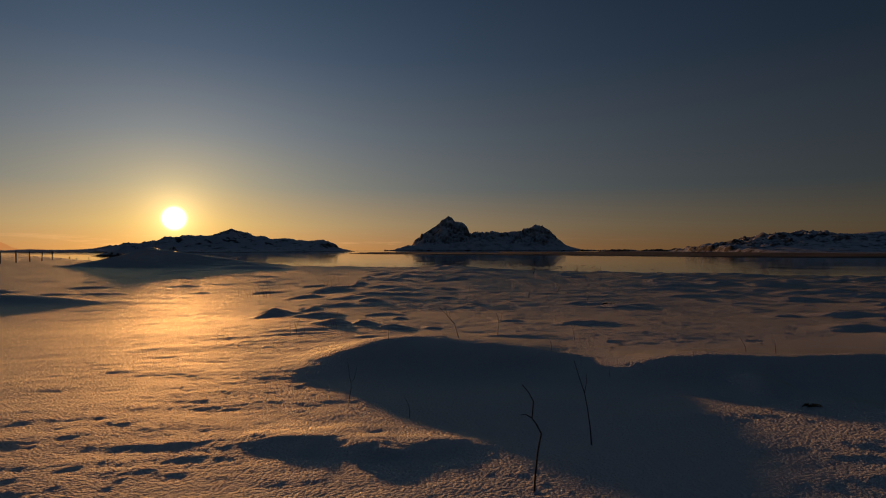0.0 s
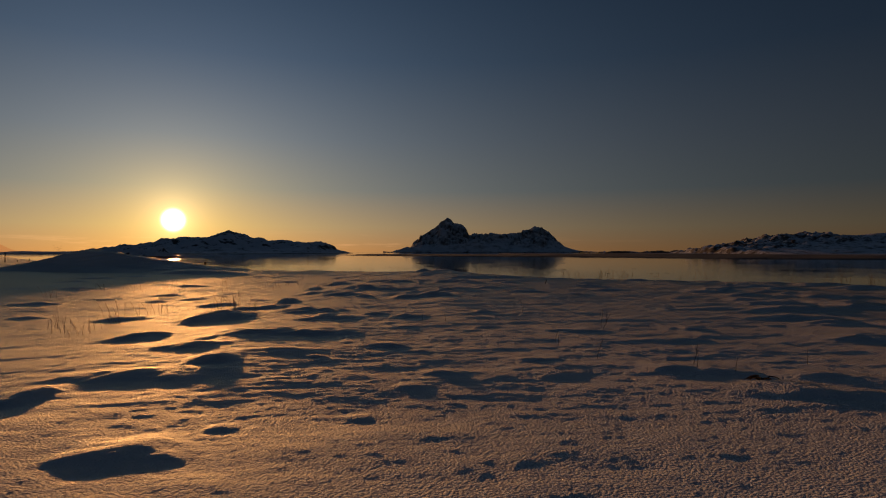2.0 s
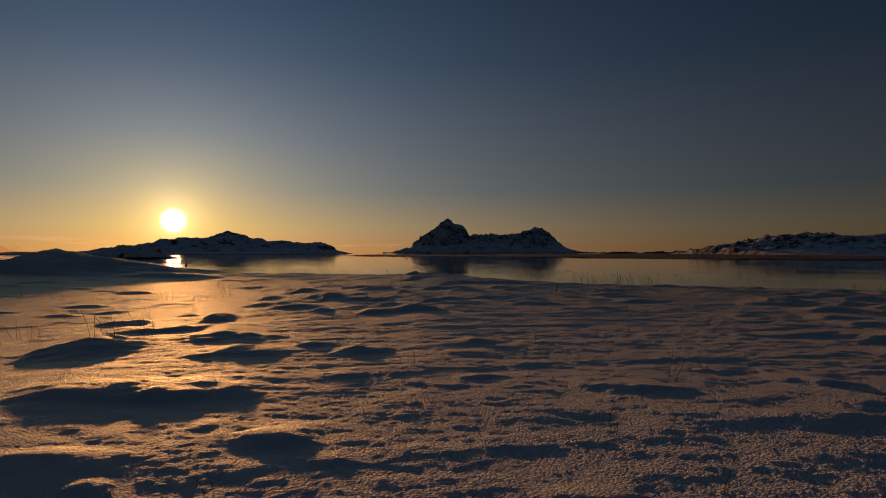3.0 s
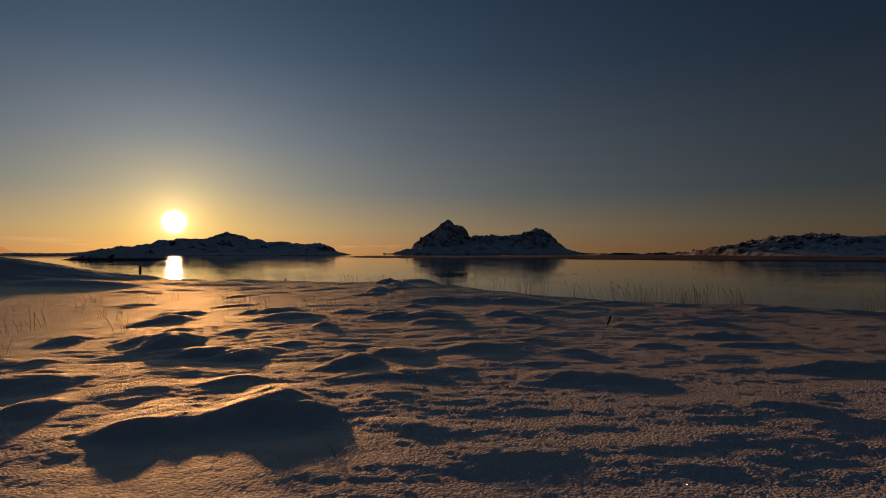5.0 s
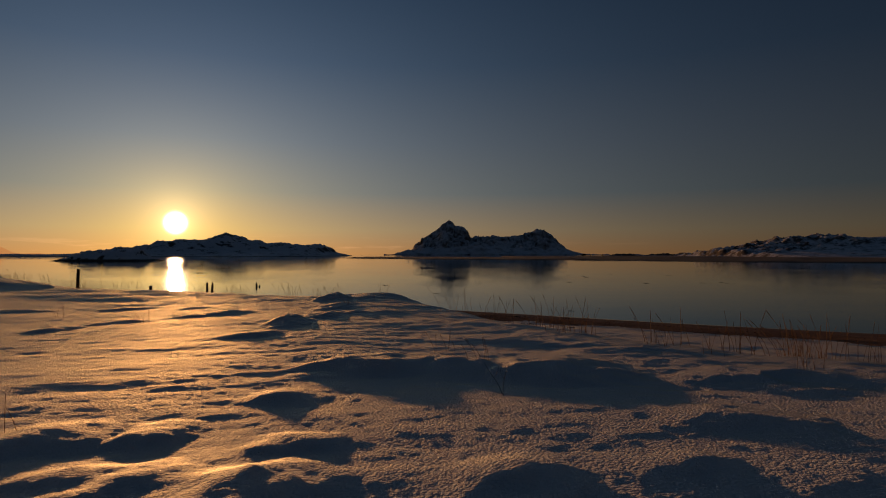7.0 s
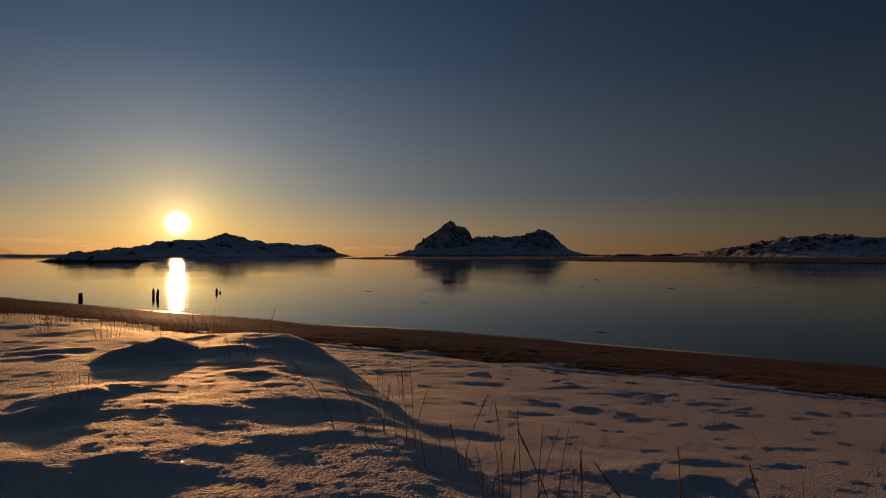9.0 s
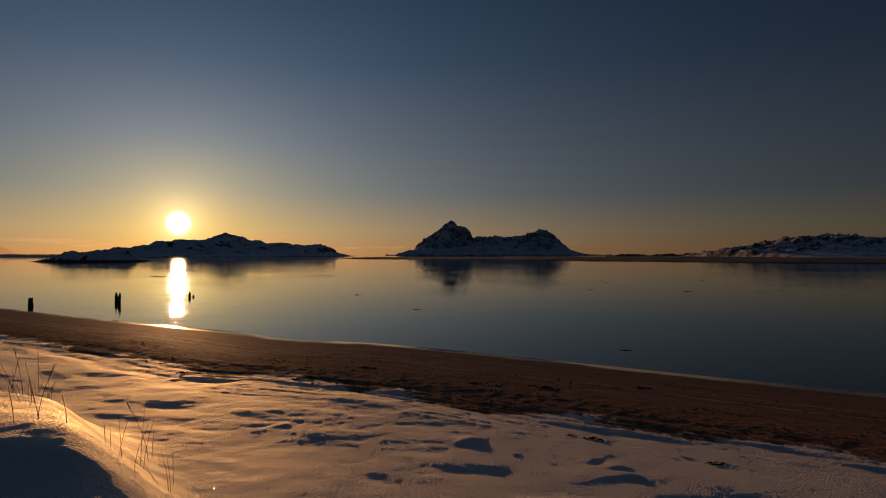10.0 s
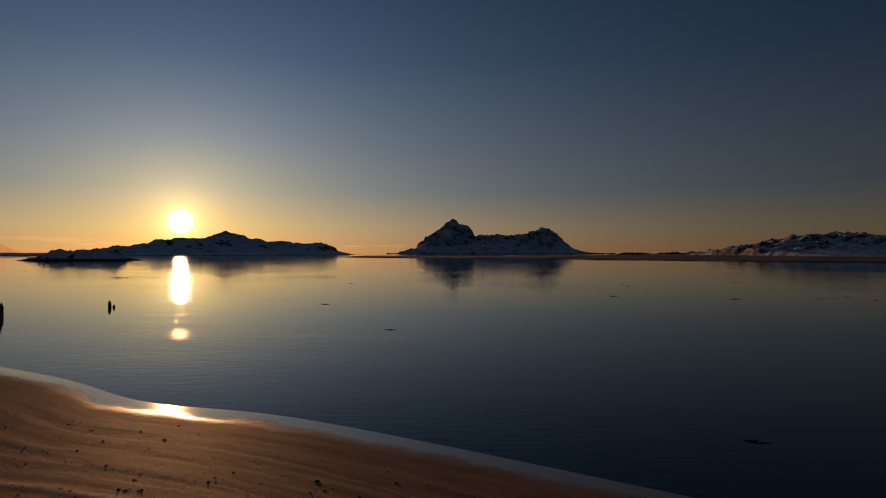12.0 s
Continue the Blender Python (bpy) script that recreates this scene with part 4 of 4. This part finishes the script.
def plant_grass():
    rnd = random.Random(21)
    spots = []
    # along the dune's edge
    for k in range(300):
        x = rnd.uniform(-15, 12)
        y = shore_y(x) - (lip(x, 32) + rnd.gauss(0.7, 0.7)) / 0.865
        if abs(x - 0.085 * y) < 0.8 or (-3.5 < x < 3.2 and rnd.random() < (0.4 if x < 1.0 else 0.85)) or (x > 3.2 and rnd.random() < 0.55):
            continue
        spots.append((x, float(y)))
    edge = set(spots)
    # thin growth in the field on the sunward side, and here and there
    for k in range(30):
        spots.append((rnd.uniform(-9.5, -2.2), rnd.uniform(20, 33)))
    for k in range(14):
        spots.append((rnd.uniform(-5.5, -2.5), rnd.uniform(14, 18)))
    for x, y in ((2.0, 32.4), (3.15, 30.9), (-0.5, 23.7), (-0.3, 24.4), (-1.2, 24.3), (2.2, 26.2), (1.9, 27.0),
                 (0.3, 31.4), (3.4, 32.1), (-1.84, 25.6), (-1.7, 25.75), (-2.05, 25.5)):
        spots.append((x, y))
    # taller growth on the brow, tallest where the dune's edge turns
    tall = [(2.1, 31.0), (2.3, 30.9), (2.5, 30.7), (2.75, 30.3), (3.0, 29.9), (3.3, 29.4), (3.6, 28.9), (4.3, 28.1),
            (5.0, 27.6), (5.15, 27.4), (5.3, 27.5), (5.5, 27.2), (5.6, 27.4), (5.8, 27.1), (5.9, 26.9), (6.1, 26.9), (6.3, 26.7)]
    spots += tall
    # on the crown of the great drift
    for k in range(14):
        spots.append((rnd.gauss(-22.6, 1.0), rnd.gauss(41.0, 0.6)))
    # two small tufts near the start
    few = [(-1.6, 6.5), (-1.3, 6.9)]
    used = set()
    for x, y in spots + few:
        k = 3 if (x, y) in few else rnd.randrange(5)
        s = 0.75 if (x, y) in few else rnd.uniform(1.0, 1.35) if (x, y) in tall else rnd.uniform(0.7, 1.15) if (x, y) in edge else rnd.uniform(0.5, 0.8)
        m = pose(x, y, ground_at(x, y), 0, 0, rnd.uniform(-40, 40)) @ Matrix.Diagonal((s, s, s, 1))
        if k in used:
            copy_thing(TUFTS[k], m)
        else:
            TUFTS[k].matrix_basis = m
            used.add(k)


plant_grass()


# seaweed: mats adrift and wrack on the sand
def weed_mesh(seed, blades, thick):
    rnd = random.Random(seed)
    bm = bmesh.new()
    for k in range(blades):
        r, a = math.sqrt(rnd.random()), rnd.uniform(0, math.tau)
        c = Vector((r * math.cos(a), 0.55 * r * math.sin(a), thick * (1 - r) * rnd.uniform(0.2, 1.0)))
        t = rnd.gauss(0, 0.7)
        l, w = rnd.uniform(0.12, 0.4), rnd.uniform(0.04, 0.10)
        d, n = Vector((math.cos(t), math.sin(t), rnd.uniform(-0.1, 0.2))), Vector((-math.sin(t), math.cos(t), 0))
        lift = Vector((0, 0, thick * rnd.uniform(0.3, 0.7)))
        p = [c - d * l, c - d * l * 0.3 + n * w, c + d * l * 0.4 + n * w * 0.7, c + d * l, c + d * l * 0.35 - n * w, c - d * l * 0.4 - n * w * 0.8]
        lo = [bm.verts.new(q) for q in p]
        hi = bm.verts.new(c + lift)
        for i in range(6):
            bm.faces.new((lo[i], lo[(i + 1) % 6], hi))
        bm.faces.new(lo[::-1])
    return mesh_of("seaweed", bm, M_WEED, False)


WEEDS = [weed_mesh(k, 26, 0.22) for k in (31, 32, 33)]
ADRIFT = [(-4.3, 85.0, 0.22), (-2.5, 66.1, 0.29), (1.5, 56.9, 0.24), (5.6, 78.4, 0.17), (6.0, 58.0, 0.07), (6.4, 56.8, 0.05), (0.7, 98.4, 0.23),
          (15.5, 87.0, 0.18), (16.6, 84.4, 0.32), (16.1, 81.3, 0.24), (12.3, 71.2, 0.28), (21.3, 91.1, 0.25), (26.1, 86.2, 0.31), (18.0, 69.3, 0.3),
          (24.5, 78.0, 0.15), (22.7, 69.7, 0.23), (23.3, 69.7, 0.18), (24.8, 70.9, 0.27), (24.3, 69.0, 0.17), (24.7, 68.6, 0.17), (8.7, 56.3, 0.05),
          (9.7, 57.9, 0.05), (11.6, 54.3, 0.06), (13.9, 56.6, 0.07), (-28.2, 95.4, 0.73), (-50.9, 114.4, 0.29), (6.55, 47.5, 0.06), (6.75, 47.4, 0.05),
          (7.1, 46.0, 0.20), (3.8, 45.62, 0.09)]
WRACK = [(1.34, 41.69, 0.16), (0.55, 40.75, 0.09), (0.41, 40.58, 0.1), (-0.22, 40.82, 0.06), (-0.62, 41.02, 0.05), (1.06, 40.35, 0.06), (-2.14, 43.48, 0.06),
         (-3.54, 44.27, 0.08), (-0.5, 42.59, 0.04), (-0.17, 42.35, 0.05), (-5.71, 46.78, 0.08), (2.02, 42.64, 0.05), (2.1, 39.96, 0.1), (-1.23, 41.48, 0.06),
         (4.21, 40.18, 0.18), (3.17, 40.43, 0.11), (3.47, 40.25, 0.08), (4.49, 41.58, 0.06), (5.8, 40.73, 0.14), (2.79, 41.57, 0.03), (4.24, 37.41, 0.14),
         (5.15, 36.74, 0.10), (-1.63, 41.11, 0.10), (4.02, 37.54, 0.08)]


def lay_weed(rows, label, group, floating):
    rnd = random.Random(41)
    for k, (x, y, r) in enumerate(rows):
        ob = new("seaweed_clump", WEEDS[k % 3])
        z = -0.004 if floating else ground_at(x, y) - 0.004
        flat = 0.35 if floating else 1.0
        ob.matrix_basis = pose(x, y, z, 0, 0, rnd.uniform(-25, 25)) @ Matrix.Diagonal((r, r, r * flat, 1))
        tagged(ob, label, "seaweed", group)


lay_weed(ADRIFT, "dark mat of seaweed drifting on calm water", "seaweed adrift", True)
lay_weed(WRACK, "dark heap of wet seaweed cast on the sand", "wrack on the beach", False)


def beach_litter():
    # chips of weed, shell and gravel strewn over the sand
    rnd = random.Random(51)
    bm_v, bm_f = [], []
    while len(bm_f) < 12000 * 5:
        x = rnd.uniform(-9, 12)
        u = abs(rnd.gauss(3.9, 1.3))
        if not 0.5 < u < 6.0:
            continue
        y = float(shore_y(x)) - u / 0.865
        if rnd.random() > 0.35 + 0.65 * (math.sin(x * 1.7 + u * 2) > -0.2):
            continue
        r = rnd.uniform(0.004, 0.011) * (2.4 if rnd.random() < 0.12 else 1)
        z, a = ground_at(x, y), rnd.uniform(0, math.tau)
        i = len(bm_v)
        for k in range(4):
            b = a + k * math.tau / 4
            s = rnd.uniform(0.7, 1.6)
            bm_v.append((x + r * s * math.cos(b), y + r * s * math.sin(b), z - 0.002))
        bm_v.append((x, y, z + r * rnd.uniform(0.3, 0.8)))
        bm_f += [(i + k, i + (k + 1) % 4, i + 4) for k in range(4)] + [(i + 3, i + 2, i + 1, i)]
    me = bpy.data.meshes.new("beach_litter")
    me.from_pydata(bm_v, [], bm_f)
    me.materials.append(M_WEED)
    tagged(new("beach_litter", me), "scattered dark chips of weed, shell and gravel", "litter", kind="stuff")


beach_litter()


# boulders along the brow of the headland
def boulder_mesh(seed):
    bm = bmesh.new()
    bmesh.ops.create_icosphere(bm, subdivisions=2, radius=1)
    for v in bm.verts:
        k = noise.noise(v.co * 1.3 + Vector((seed * 7, 0, 0))) * 0.5 + noise.noise(v.co * 3 + Vector((0, seed * 5, 0))) * 0.2
        v.co *= 1 + k
        v.co.z *= 0.7
    return mesh_of("boulder", bm, M_ROCK, False)


def boulders():
    rnd = random.Random(61)
    kinds = [boulder_mesh(k) for k in (1, 2, 3, 4)]
    for k in range(46):
        x = rnd.uniform(212, 300)
        y = 470 + rnd.gauss(0, 9) if k % 2 else rnd.uniform(425, 480)
        z = float(headland(np.array([[x]]), np.array([[y]]))[0, 0])
        r = rnd.uniform(0.5, 1.5)
        ob = new("boulder", kinds[k % 4])
        ob.matrix_basis = pose(x, y, z, 0, 0, rnd.uniform(0, 360)) @ Matrix.Diagonal((r * 1.3, r, r, 1))
        tagged(ob, "dark rounded boulder half buried in snow", "boulder", "boulders on the headland")


boulders()


def shrub(x, y, z, seed):
    rnd = random.Random(seed)
    ob = thing("shrub", x, y, z, "bare leafless shrub on a snowy rock islet", "shrub", "shrubs on the islet")
    for k in range(12):
        a, l = rnd.uniform(-0.7, 0.7), rnd.uniform(0.5, 1.1)
        pts = [(0.1 * k - 0.6, 0, -0.2), (0.1 * k - 0.6 + a * l * 0.4, rnd.uniform(-0.2, 0.2), l * 0.5), (0.1 * k - 0.6 + a * l, rnd.uniform(-0.3, 0.3), l)]
        part("branch", tube(bmesh.new(), pts, 0.05, 0.02, 3), M_TWIG, ob)


for i, x in enumerate((-117.5, -109.8)):
    shrub(x, 229, float(islet(np.array([[x]]), np.array([[229.0]]))[0, 0]), 70 + i)
